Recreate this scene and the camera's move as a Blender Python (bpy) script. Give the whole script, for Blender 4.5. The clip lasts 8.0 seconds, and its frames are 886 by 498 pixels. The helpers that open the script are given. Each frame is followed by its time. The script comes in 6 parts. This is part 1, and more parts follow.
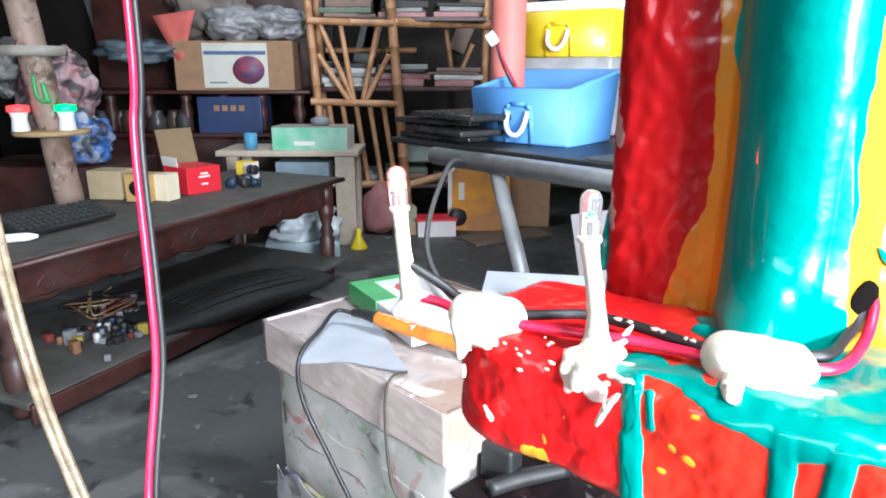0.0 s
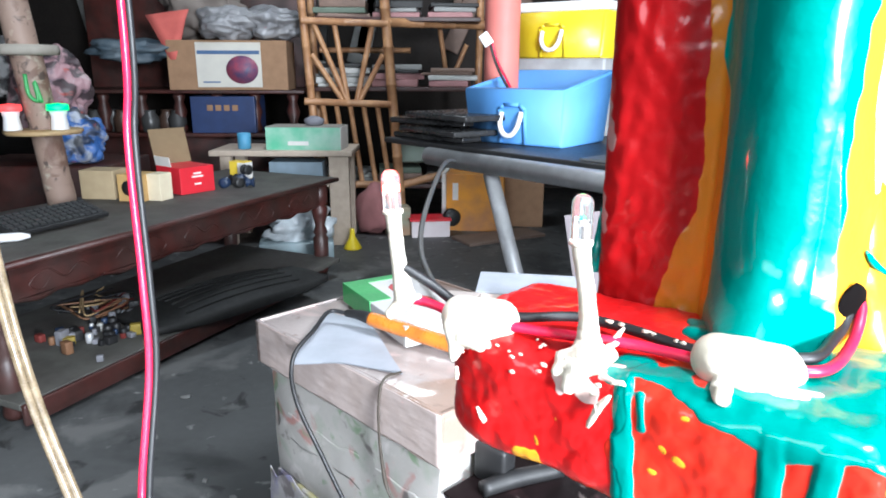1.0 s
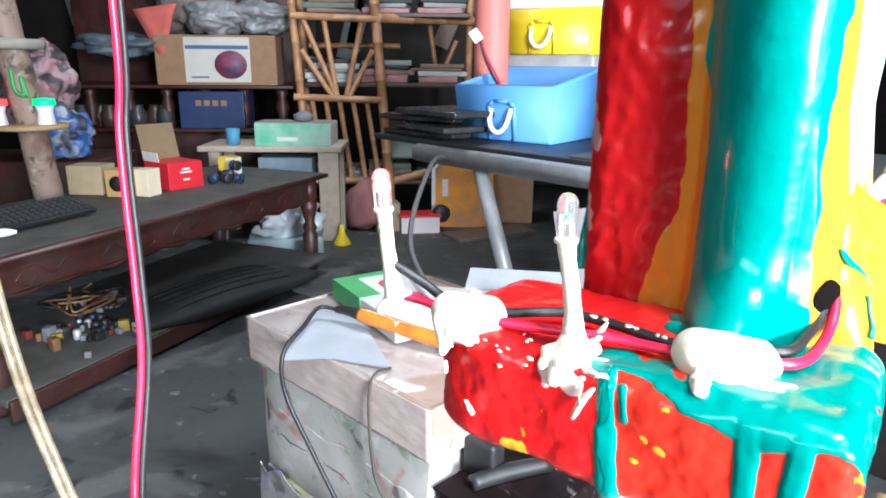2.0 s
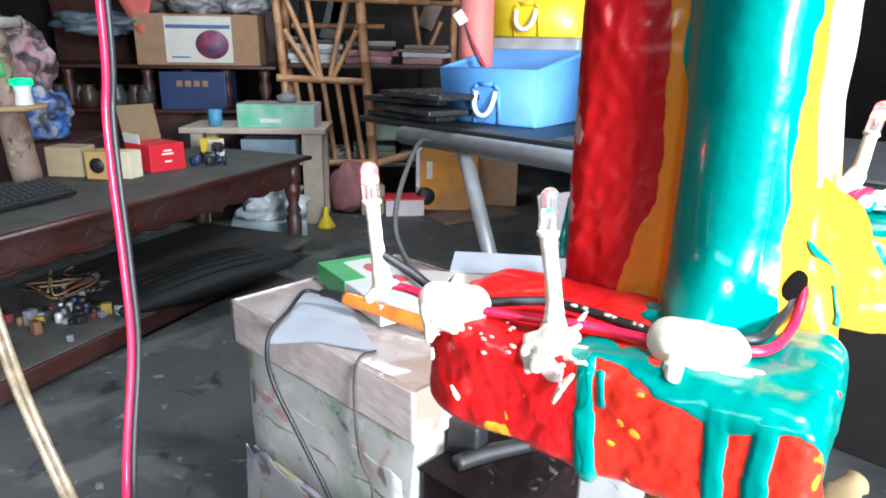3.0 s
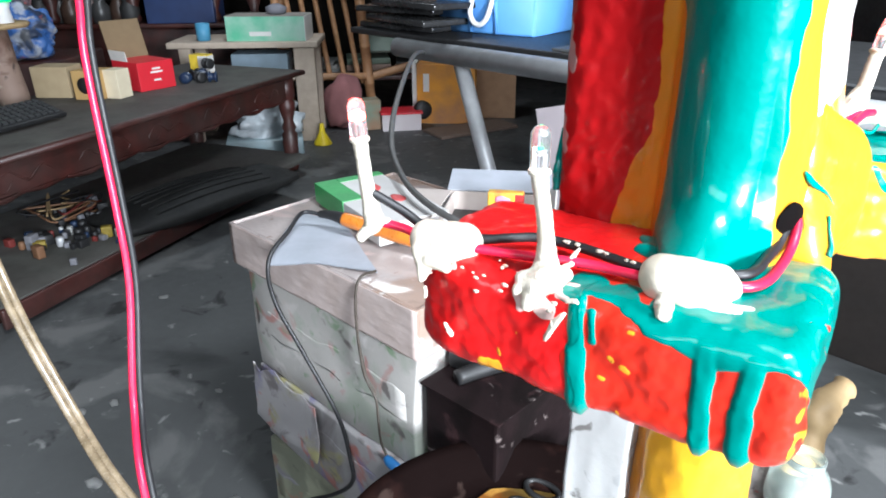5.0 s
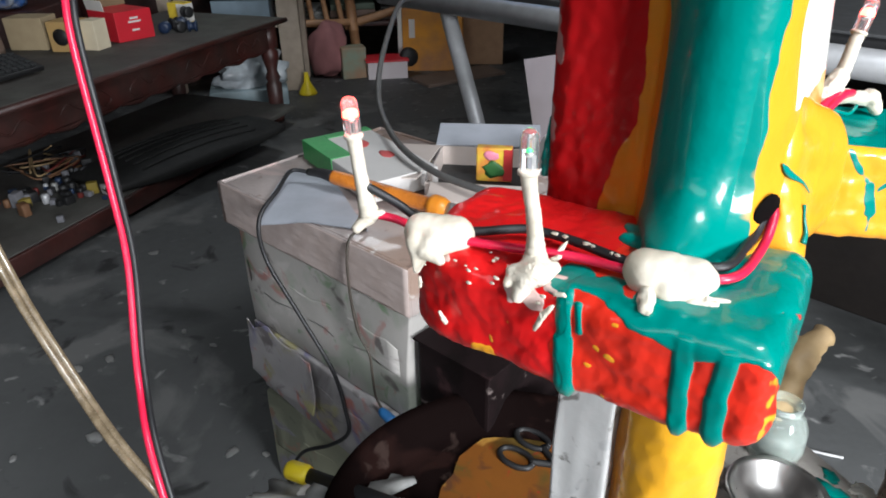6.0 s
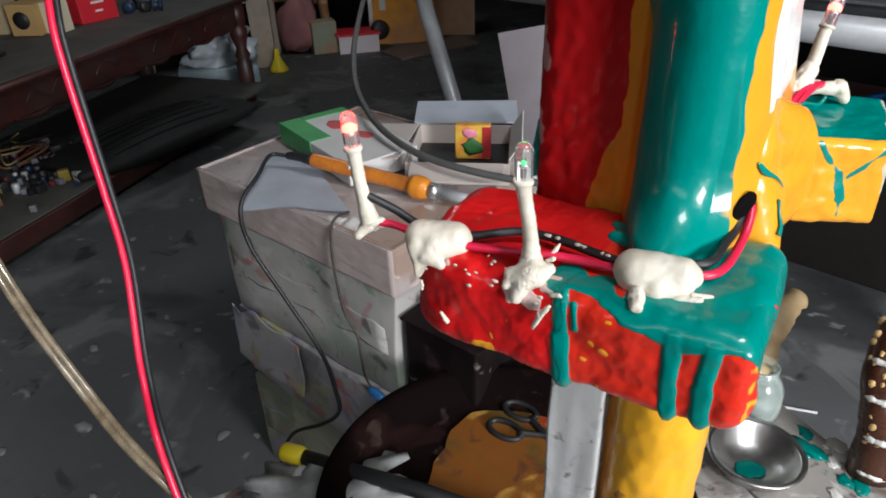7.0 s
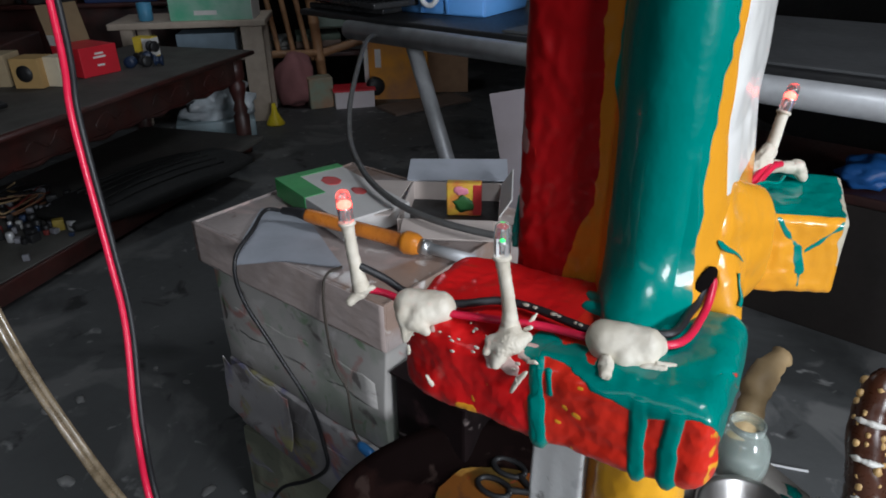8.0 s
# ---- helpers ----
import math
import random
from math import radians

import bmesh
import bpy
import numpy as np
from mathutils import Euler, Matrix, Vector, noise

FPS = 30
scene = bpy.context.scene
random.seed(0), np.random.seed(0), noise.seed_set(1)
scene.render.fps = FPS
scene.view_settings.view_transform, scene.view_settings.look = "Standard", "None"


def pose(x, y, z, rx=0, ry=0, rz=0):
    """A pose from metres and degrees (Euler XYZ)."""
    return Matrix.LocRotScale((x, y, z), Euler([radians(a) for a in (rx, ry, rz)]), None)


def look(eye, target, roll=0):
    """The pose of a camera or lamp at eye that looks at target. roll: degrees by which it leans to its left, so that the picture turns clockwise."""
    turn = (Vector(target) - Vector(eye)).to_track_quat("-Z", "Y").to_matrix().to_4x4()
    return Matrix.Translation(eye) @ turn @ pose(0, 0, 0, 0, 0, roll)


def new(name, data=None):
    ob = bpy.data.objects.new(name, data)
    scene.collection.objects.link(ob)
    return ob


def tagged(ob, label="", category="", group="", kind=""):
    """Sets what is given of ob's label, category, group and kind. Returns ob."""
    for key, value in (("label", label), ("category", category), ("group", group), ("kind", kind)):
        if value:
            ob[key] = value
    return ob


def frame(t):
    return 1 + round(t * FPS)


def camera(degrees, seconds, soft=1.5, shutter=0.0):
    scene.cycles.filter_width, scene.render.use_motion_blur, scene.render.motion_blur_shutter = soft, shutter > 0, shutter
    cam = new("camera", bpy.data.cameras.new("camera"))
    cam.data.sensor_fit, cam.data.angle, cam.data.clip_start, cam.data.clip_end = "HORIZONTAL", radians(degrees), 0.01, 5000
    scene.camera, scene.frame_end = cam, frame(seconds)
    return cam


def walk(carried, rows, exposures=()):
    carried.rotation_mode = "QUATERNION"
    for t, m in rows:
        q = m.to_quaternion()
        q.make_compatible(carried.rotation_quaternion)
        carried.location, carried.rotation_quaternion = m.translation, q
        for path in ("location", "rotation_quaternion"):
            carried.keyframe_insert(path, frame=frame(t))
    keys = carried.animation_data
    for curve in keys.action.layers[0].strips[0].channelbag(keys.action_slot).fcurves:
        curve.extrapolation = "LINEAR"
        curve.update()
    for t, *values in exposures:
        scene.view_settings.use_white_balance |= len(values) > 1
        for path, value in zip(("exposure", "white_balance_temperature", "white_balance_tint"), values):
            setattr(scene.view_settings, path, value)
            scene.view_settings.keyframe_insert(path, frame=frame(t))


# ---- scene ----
cam = camera(67.0, 8.0, soft=1.8)
# seconds, eye, then yaw, pitch and roll in degrees
ROWS = [
    (0.0, 0.00083, 0.00126, 1.09961, 0.017, -15.015, -0.036),
    (0.5, 0.0009, 0.00128, 1.10003, -0.502, -15.017, 0.218),
    (1.0, 0.00102, 0.00016, 1.10069, -0.524, -15.003, 0.163),
    (1.5, 0.00133, -0.00129, 1.10137, -0.785, -14.906, 0.301),
    (3.0, 0.0002, -0.0105, 1.10686, -2.85, -16.839, 0.843),
    (3.5, 0.00091, -0.00971, 1.10928, -3.138, -16.933, 1.13),
    (4.0, 0.0006, -0.00802, 1.10924, -3.069, -17.183, 0.931),
    (4.5, -0.00057, -0.00869, 1.11123, -3.711, -19.752, 0.693),
    (5.0, 0.00297, -0.0059, 1.11298, -2.907, -24.188, -0.33),
    (6.5, -0.00137, -0.00927, 1.13885, -4.937, -29.978, -1.405),
    (7.0, -0.00527, -0.01136, 1.14436, -5.95, -31.127, -1.953),
    (7.5, -0.00541, -0.01368, 1.14687, -6.293, -30.488, -1.811),
    (8.0, -0.00421, -0.02403, 1.15856, -6.829, -26.758, -0.956),
]


def held(x, y, z, yaw, pitch, roll):
    a, b = radians(yaw), radians(pitch)
    return look((x, y, z), (x - math.sin(a) * math.cos(b), y + math.cos(a) * math.cos(b), z + math.sin(b)), roll)


walk(cam, [(t, held(*row)) for t, *row in ROWS],
     exposures=[(0.0, 1.36, 5850, 7), (1.7, 1.34, 5850, 7), (3.0, 1.2, 5850, 7), (4.6, 1.15, 5850, 7), (5.2, 0.93, 5950, 7), (6.3, -0.25, 6250, 9), (7.0, -0.46, 6250, 9), (7.5, -0.56, 6200, 9), (8.0, -1.0, 6000, 9)])

# ---- world and lights ----
world = bpy.data.worlds.new("world")
scene.world = world
world.use_nodes = True
wn = world.node_tree.nodes
sky = wn.new("ShaderNodeTexSky")
sky.sky_type, sky.sun_disc = "NISHITA", False
sky.sun_elevation, sky.sun_rotation = radians(40), radians(110)
wn["Background"].inputs["Strength"].default_value = 0.1
world.node_tree.links.new(sky.outputs[0], wn["Background"].inputs["Color"])


def lamp(name, where, target, width, height, watts, colour=(1, 1, 1)):
    data = bpy.data.lights.new(name, "AREA")
    data.shape, data.size, data.size_y, data.energy, data.color = "RECTANGLE", width, height, watts, colour
    ob = new(name, data)
    ob.matrix_world = look(where, target)
    return ob


lamp("window_daylight", (1.78, -2.36, 1.5), (0.05, 0.2, 0.98), 0.75, 0.95, 185, (0.99, 0.99, 1.0))
# added overhead lamp with no known source; brightens the stand's top surfaces
lamp("added_top_light", (0.85, -0.75, 2.93), (0.15, 0.3, 1.0), 0.6, 0.6, 50, (0.98, 0.99, 1.0))
# added fill for table and floor, set high to stay out of reflections
lamp("added_high_fill", (-1.5, -2.45, 2.35), (-0.9, 3.0, 0.6), 3.2, 0.7, 25, (0.97, 0.99, 1.0))
# added lamp with no known source; lifts the rack and cartons behind
lamp("added_back_fill", (-0.4, 3.9, 2.93), (-0.5, 3.8, 0.5), 0.6, 0.6, 14, (0.95, 0.99, 1.0))


# ---- materials ----
def mat(name, base, other=None, rough=0.6, metal=0.0, scale=20.0, amount=0.5, bump=0.1, bump_scale=None, coat=0.0, dust=None, dust_amount=0.0):
    """A surface of two colours mixed by noise at two scales, with fine relief and, on top, dust."""
    m = bpy.data.materials.new(name)
    m.use_nodes = True
    nodes, links = m.node_tree.nodes, m.node_tree.links
    b = nodes["Principled BSDF"]
    other = other or tuple(c * 0.7 for c in base)
    pos = nodes.new("ShaderNodeTexCoord")
    big, fine = nodes.new("ShaderNodeTexNoise"), nodes.new("ShaderNodeTexNoise")
    for n, s, d in ((big, scale, 5.0), (fine, bump_scale or scale * 6, 3.0)):
        n.inputs["Scale"].default_value, n.inputs["Detail"].default_value = s, d
        links.new(pos.outputs["Object"], n.inputs["Vector"])
    ramp = nodes.new("ShaderNodeMapRange")
    ramp.inputs["From Min"].default_value, ramp.inputs["From Max"].default_value = 0.35, 0.68
    ramp.inputs["To Max"].default_value = amount
    links.new(big.outputs["Fac"], ramp.inputs["Value"])
    mix = nodes.new("ShaderNodeMix")
    mix.data_type = "RGBA"
    mix.inputs["A"].default_value, mix.inputs["B"].default_value = (*base, 1), (*other, 1)
    links.new(ramp.outputs[0], mix.inputs["Factor"])
    colour = mix.outputs["Result"]
    if dust:
        second = nodes.new("ShaderNodeTexNoise")
        second.inputs["Scale"].default_value, second.inputs["Detail"].default_value = scale * 0.37, 6.0
        links.new(pos.outputs["Object"], second.inputs["Vector"])
        cut = nodes.new("ShaderNodeMapRange")
        cut.inputs["From Min"].default_value, cut.inputs["From Max"].default_value = 0.4, 0.62
        cut.inputs["To Max"].default_value = dust_amount
        links.new(second.outputs["Fac"], cut.inputs["Value"])
        over = nodes.new("ShaderNodeMix")
        over.data_type = "RGBA"
        over.inputs["B"].default_value = (*dust, 1)
        links.new(cut.outputs[0], over.inputs["Factor"])
        links.new(colour, over.inputs["A"])
        colour = over.outputs["Result"]
    links.new(colour, b.inputs["Base Color"])
    vary = nodes.new("ShaderNodeMapRange")
    vary.inputs["To Min"].default_value, vary.inputs["To Max"].default_value = max(rough - 0.12, 0.03), min(rough + 0.12, 1.0)
    links.new(fine.outputs["Fac"], vary.inputs["Value"])
    links.new(vary.outputs[0], b.inputs["Roughness"])
    b.inputs["Metallic"].default_value = metal
    b.inputs["Coat Weight"].default_value = coat
    b.inputs["Coat Roughness"].default_value = 0.08
    if bump:
        relief = nodes.new("ShaderNodeBump")
        relief.inputs["Strength"].default_value = bump
        relief.inputs["Distance"].default_value = 0.15 / (bump_scale or scale * 6)
        links.new(fine.outputs["Fac"], relief.inputs["Height"])
        links.new(relief.outputs[0], b.inputs["Normal"])
    return m


def paint_mat(name, base, layers, rough=0.3, primer=(0.55, 0.5, 0.48)):
    """Thick glossy enamel: a base coat, over it coats whose edges follow the mesh's own distance layers."""
    m = bpy.data.materials.new(name)
    m.use_nodes = True
    nodes, links = m.node_tree.nodes, m.node_tree.links
    b = nodes["Principled BSDF"]
    pos = nodes.new("ShaderNodeTexCoord")
    tone = nodes.new("ShaderNodeTexNoise")
    tone.inputs["Scale"].default_value, tone.inputs["Detail"].default_value = 55, 4
    links.new(pos.outputs["Object"], tone.inputs["Vector"])
    wave = nodes.new("ShaderNodeTexNoise")
    wave.inputs["Scale"].default_value, wave.inputs["Detail"].default_value = 190, 2.5
    links.new(pos.outputs["Object"], wave.inputs["Vector"])
    colour, height = None, wave.outputs["Fac"]

    def toned(c):
        x = nodes.new("ShaderNodeMix")
        x.data_type = "RGBA"
        x.inputs["A"].default_value = (*c, 1)
        x.inputs["B"].default_value = (*[v * 0.84 for v in c], 1)
        links.new(tone.outputs["Fac"], x.inputs["Factor"])
        return x.outputs["Result"]

    colour = toned(base)
    for layer, c in layers:
        read = nodes.new("ShaderNodeAttribute")
        read.attribute_name = layer
        edge = nodes.new("ShaderNodeMapRange")
        edge.inputs["From Min"].default_value, edge.inputs["From Max"].default_value = 0.00015, -0.00015
        links.new(read.outputs["Fac"], edge.inputs["Value"])
        x = nodes.new("ShaderNodeMix")
        x.data_type = "RGBA"
        links.new(edge.outputs[0], x.inputs["Factor"])
        links.new(colour, x.inputs["A"])
        links.new(toned(c), x.inputs["B"])
        colour = x.outputs["Result"]
        soft = nodes.new("ShaderNodeMapRange")
        soft.interpolation_type = "SMOOTHSTEP"
        soft.inputs["From Min"].default_value, soft.inputs["From Max"].default_value = 0.0002, -0.0006
        soft.inputs["To Max"].default_value = 0.5
        links.new(read.outputs["Fac"], soft.inputs["Value"])
        add = nodes.new("ShaderNodeMath")
        links.new(height, add.inputs[0])
        links.new(soft.outputs[0], add.inputs[1])
        height = add.outputs[0]
    links.new(colour, b.inputs["Base Color"])
    b.inputs["Roughness"].default_value = rough
    b.inputs["Specular IOR Level"].default_value = 0.2
    b.inputs["Coat Weight"].default_value, b.inputs["Coat Roughness"].default_value = 0.38, 0.05
    relief = nodes.new("ShaderNodeBump")
    relief.inputs["Strength"].default_value, relief.inputs["Distance"].default_value = 0.6, 0.0005
    links.new(height, relief.inputs["Height"])
    links.new(relief.outputs[0], b.inputs["Normal"])
    return m


RED, TEAL, YELLOW, ORANGE, WHITE = (0.66, 0.011, 0.012), (0.0, 0.22, 0.185), (0.8, 0.35, 0.02), (0.55, 0.2, 0.015), (0.85, 0.84, 0.8)
ARM_PAINT = paint_mat("arm enamel", RED, [("red2", (0.7, 0.028, 0.013)), ("yellow", YELLOW), ("teal", TEAL), ("primer", (0.75, 0.55, 0.5))])
TRUNK_PAINT = paint_mat("post enamel", (0.36, 0.006, 0.008), [("orange", ORANGE), ("yellow", YELLOW), ("white", WHITE), ("teal", TEAL), ("primer", (0.42, 0.27, 0.25))])
ARM2_PAINT = paint_mat("second arm enamel", YELLOW, [("teal", TEAL), ("pale", (0.6, 0.55, 0.42))])
YELLOW_PAINT = paint_mat("yellow enamel", YELLOW, [])
PUTTY = mat("putty", (0.67, 0.62, 0.52), (0.5, 0.44, 0.34), 0.5, scale=150, amount=0.7, bump=0.5, bump_scale=420)
BLACK_WIRE = mat("black wire sheath", (0.010, 0.010, 0.012), (0.02, 0.02, 0.02), 0.48, scale=200, bump=0.05)
RED_WIRE = mat("red wire sheath", (0.68, 0.015, 0.06), (0.55, 0.01, 0.04), 0.32, scale=200, bump=0.05)
# the unlit room's deep shade is put into this near-black base
DARK_WALL = mat("shade-dark timber", (0.022, 0.016, 0.013), (0.009, 0.007, 0.006), 0.8, scale=8, bump=0.3)
DARK_WOOD = mat("dark red wood", (0.06, 0.014, 0.011), (0.02, 0.008, 0.006), 0.45, scale=12, amount=0.9, bump=0.2, dust=(0.075, 0.055, 0.05), dust_amount=0.35)
DUST_TOP = mat("dusty table top", (0.085, 0.084, 0.074), (0.034, 0.031, 0.028), 0.75, scale=9, amount=0.7, bump=0.1, dust=(0.075, 0.06, 0.056), dust_amount=0.5)
CARDBOARD = mat("brown cardboard", (0.29, 0.17, 0.095), (0.19, 0.11, 0.06), 0.8, scale=15, bump=0.15)
STEEL = mat("grey metal", (0.58, 0.59, 0.6), (0.36, 0.36, 0.37), 0.45, metal=0.3, scale=25, bump=0.1)
BLACK = mat("black rubber", (0.012, 0.012, 0.013), (0.03, 0.03, 0.03), 0.5, scale=20, bump=0.15)
BLUE_PLASTIC = mat("blue plastic", (0.12, 0.34, 0.74), (0.1, 0.28, 0.64), 0.55, scale=10, bump=0.03)
YELLOW_PLASTIC = mat("yellow plastic", (0.75, 0.58, 0.02), (0.68, 0.5, 0.02), 0.35, scale=10, bump=0.03)
WHITE_PLASTIC = mat("white plastic", (0.8, 0.8, 0.8), (0.7, 0.7, 0.7), 0.4, scale=12, bump=0.03)
BAMBOO = mat("bamboo", (0.46, 0.25, 0.12), (0.28, 0.13, 0.06), 0.45, scale=14, amount=0.9, bump=0.1)
WHITE_CARD = mat("white card", (0.75, 0.73, 0.7), (0.6, 0.58, 0.55), 0.6, scale=14)
PALE_WOOD = mat("pale wood", (0.48, 0.4, 0.32), (0.34, 0.27, 0.21), 0.75, scale=20, bump=0.2)


def grime(name, base, blotches, rough=0.7, scale=9.0, bump=0.2, coat=0.0, gloss=0.5):
    """A stained surface: a base colour under blotches (colour, size, cover) that each have a shape of their own."""
    m = mat(name, base, tuple(c * 0.75 for c in base), rough, scale=scale, bump=bump, coat=coat)
    nodes, links = m.node_tree.nodes, m.node_tree.links
    b = nodes["Principled BSDF"]
    b.inputs["Specular IOR Level"].default_value = gloss
    pos = nodes.new("ShaderNodeTexCoord")
    colour = b.inputs["Base Color"].links[0].from_socket
    for k, (c, size, cover) in enumerate(blotches):
        shift = nodes.new("ShaderNodeMapping")
        shift.inputs["Location"].default_value = (3.1 * k + 1, 7.7 * k, 1.9 * k)
        links.new(pos.outputs["Object"], shift.inputs["Vector"])
        n = nodes.new("ShaderNodeTexNoise")
        n.inputs["Scale"].default_value, n.inputs["Detail"].default_value, n.inputs["Distortion"].default_value = size, 6.0, 0.6
        links.new(shift.outputs[0], n.inputs["Vector"])
        cut = nodes.new("ShaderNodeMapRange")
        cut.inputs["From Min"].default_value, cut.inputs["From Max"].default_value, cut.inputs["To Max"].default_value = 0.68 - cover * 0.3, 0.76 - cover * 0.3, 0.85
        links.new(n.outputs["Fac"], cut.inputs["Value"])
        x = nodes.new("ShaderNodeMix")
        x.data_type = "RGBA"
        x.inputs["B"].default_value = (*c, 1)
        links.new(cut.outputs[0], x.inputs["Factor"])
        links.new(colour, x.inputs["A"])
        colour = x.outputs["Result"]
    links.new(colour, b.inputs["Base Color"])
    return m


CONCRETE = grime("dusty floor", (0.1, 0.103, 0.103), [((0.038, 0.04, 0.04), 1.6, 0.5), ((0.18, 0.18, 0.175), 3.2, 0.45), ((0.3, 0.3, 0.29), 14, 0.12), ((0.02, 0.02, 0.02), 9, 0.2)], 0.7, 5, 0.25)
BOXBOARD = grime("taped stained card", (0.43, 0.37, 0.35), [((0.3, 0.2, 0.15), 6, 0.5), ((0.62, 0.48, 0.45), 9, 0.4), ((0.2, 0.14, 0.11), 20, 0.2), ((0.66, 0.63, 0.6), 26, 0.2)], 0.42, 13, 0.6, 0.35)

# ---- builders ----
def link(name, bm, material, parent=None, smooth=True):
    me = bpy.data.meshes.new(name)
    bmesh.ops.recalc_face_normals(bm, faces=bm.faces)
    bm.to_mesh(me)
    bm.free()
    me.materials.append(material)
    if smooth:
        me.shade_smooth()
    ob = new(name, me)
    ob.parent = parent
    return ob


def part(name, bm, material, parent, label="", smooth=True):
    """One mesh under a thing or a part."""
    return tagged(link(name, bm, material, parent, smooth), label)


def thing(name, label, category, group="", at=(0, 0, 0), turn=0.0, kind=""):
    ob = new(name)
    ob.empty_display_size = 0.05
    ob.matrix_world = pose(*at, 0, 0, turn)
    return tagged(ob, label, category, group, kind)


def solid(name, bm, material, label, category, group="", kind="", smooth=True, at=(0, 0, 0), turn=0.0):
    """A thing of one mesh."""
    ob = link(name, bm, material, None, smooth)
    ob.matrix_world = pose(*at, 0, 0, turn)
    return tagged(ob, label, category, group, kind)


def box(bm, x0, x1, y0, y1, z0, z1, bevel=0.004, m=None):
    r = bmesh.ops.create_cube(bm, size=1.0, matrix=Matrix.LocRotScale(((x0 + x1) / 2, (y0 + y1) / 2, (z0 + z1) / 2), None, (abs(x1 - x0), abs(y1 - y0), abs(z1 - z0))))
    verts = r["verts"]
    if bevel:
        edges = list({e for v in verts for e in v.link_edges})
        r2 = bmesh.ops.bevel(bm, geom=edges, offset=bevel, segments=2, profile=0.6, affect="EDGES")
        verts = list({v for f in r2["faces"] for v in f.verts} | {v for v in verts if v.is_valid})
    if m is not None:
        bmesh.ops.transform(bm, matrix=m, verts=verts)
    return bm


def boxed(*a, **k):
    return box(bmesh.new(), *a, **k)


def spline(points, steps=8):
    """A smooth line through points."""
    p = [Vector(q) for q in points]
    p = [p[0] * 2 - p[1], *p, p[-1] * 2 - p[-2]]
    out = []
    for i in range(1, len(p) - 2):
        for s in range(steps):
            t = s / steps
            a, b, c, d = p[i - 1], p[i], p[i + 1], p[i + 2]
            out.append(0.5 * (2 * b + (c - a) * t + (2 * a - 5 * b + 4 * c - d) * t * t + (3 * b - a - 3 * c + d) * t**3))
    return out + [p[-2]]


def tube(bm, points, radius, sides=10, steps=8, smooth=True, flat=1.0, rough=0.0):
    """A round bar along points; radius is one number or one for each point."""
    line = spline(points, steps) if smooth and len(points) > 2 else [Vector(p) for p in points]
    radii = np.interp(np.linspace(0, 1, len(line)), np.linspace(0, 1, len(radius)), radius) if isinstance(radius, (list, tuple)) else [radius] * len(line)
    normal, rings = None, []
    for i, p in enumerate(line):
        along = (line[min(i + 1, len(line) - 1)] - line[max(i - 1, 0)]).normalized()
        if normal is None:
            normal = along.orthogonal().normalized()
        normal = (normal - along * normal.dot(along)).normalized()
        side = along.cross(normal)
        ring = []
        for k in range(sides):
            a = 2 * math.pi * k / sides
            way = normal * math.cos(a) + side * math.sin(a) * flat
            r = radii[i] * (1 + rough * noise.noise((p + way * radii[i]) / max(radii[i], 1e-4) * 0.7))
            ring.append(bm.verts.new(p + way * r))
        rings.append(ring)
    for a, b in zip(rings, rings[1:]):
        for k in range(sides):
            bm.faces.new((a[k], a[(k + 1) % sides], b[(k + 1) % sides], b[k]))
    bm.faces.new(rings[0][::-1])
    bm.faces.new(rings[-1])
    return bm


def tubed(*a, **k):
    return tube(bmesh.new(), *a, **k)


def lathe(profile, sides=24, m=None):
    """A turned body from (radius, height) pairs."""
    bm = bmesh.new()
    rings = [[bm.verts.new((r * math.cos(2 * math.pi * k / sides), r * math.sin(2 * math.pi * k / sides), z)) for k in range(sides)] for r, z in profile]
    for a, b in zip(rings, rings[1:]):
        for k in range(sides):
            bm.faces.new((a[k], a[(k + 1) % sides], b[(k + 1) % sides], b[k]))
    bm.faces.new(rings[0][::-1])
    bm.faces.new(rings[-1])
    if m is not None:
        bmesh.ops.transform(bm, matrix=m, verts=bm.verts)
    return bm


def lump(centre, size, seed=0, uneven=0.25, detail=3, grain=1.6, turn=0.0):
    """An uneven kneaded lump."""
    bm = bmesh.new()
    bmesh.ops.create_icosphere(bm, subdivisions=detail, radius=1.0)
    for v in bm.verts:
        n = v.co.normalized()
        v.co = n * (1 + uneven * noise.noise(n * grain + Vector((seed * 7.3, seed, 0))) + uneven * 0.4 * noise.noise(n * grain * 3 + Vector((0, seed * 3.1, 5))))
    bmesh.ops.transform(bm, matrix=Matrix.Translation(centre) @ pose(0, 0, 0, 0, 0, turn) @ Matrix.Diagonal((*size, 1)), verts=bm.verts)
    return bm


def sheet(name, points, faces, material, layers, parent, label=""):
    """A dense painted body with named distance layers at its points."""
    me = bpy.data.meshes.new(name)
    me.from_pydata([tuple(p) for p in points], [], faces)
    for key, values in layers.items():
        a = me.attributes.new(key, "FLOAT", "POINT")
        a.data.foreach_set("value", np.asarray(values, dtype=np.float32))
    me.materials.append(material)
    me.validate()
    bm = bmesh.new()
    bm.from_mesh(me)
    bmesh.ops.recalc_face_normals(bm, faces=bm.faces)
    bm.to_mesh(me)
    bm.free()
    me.shade_smooth()
    ob = new(name, me)
    ob.parent = parent
    return tagged(ob, label)


def capsules(p, segments):
    """Distance of point p to the nearest of several round-ended strokes (start, end, radius)."""
    best = 1.0
    for a, b, r in segments:
        a, b = Vector(a), Vector(b)
        d = b - a
        t = min(max((p - a).dot(d) / max(d.length_squared, 1e-12), 0), 1)
        best = min(best, (p - a - d * t).length - r)
    return best


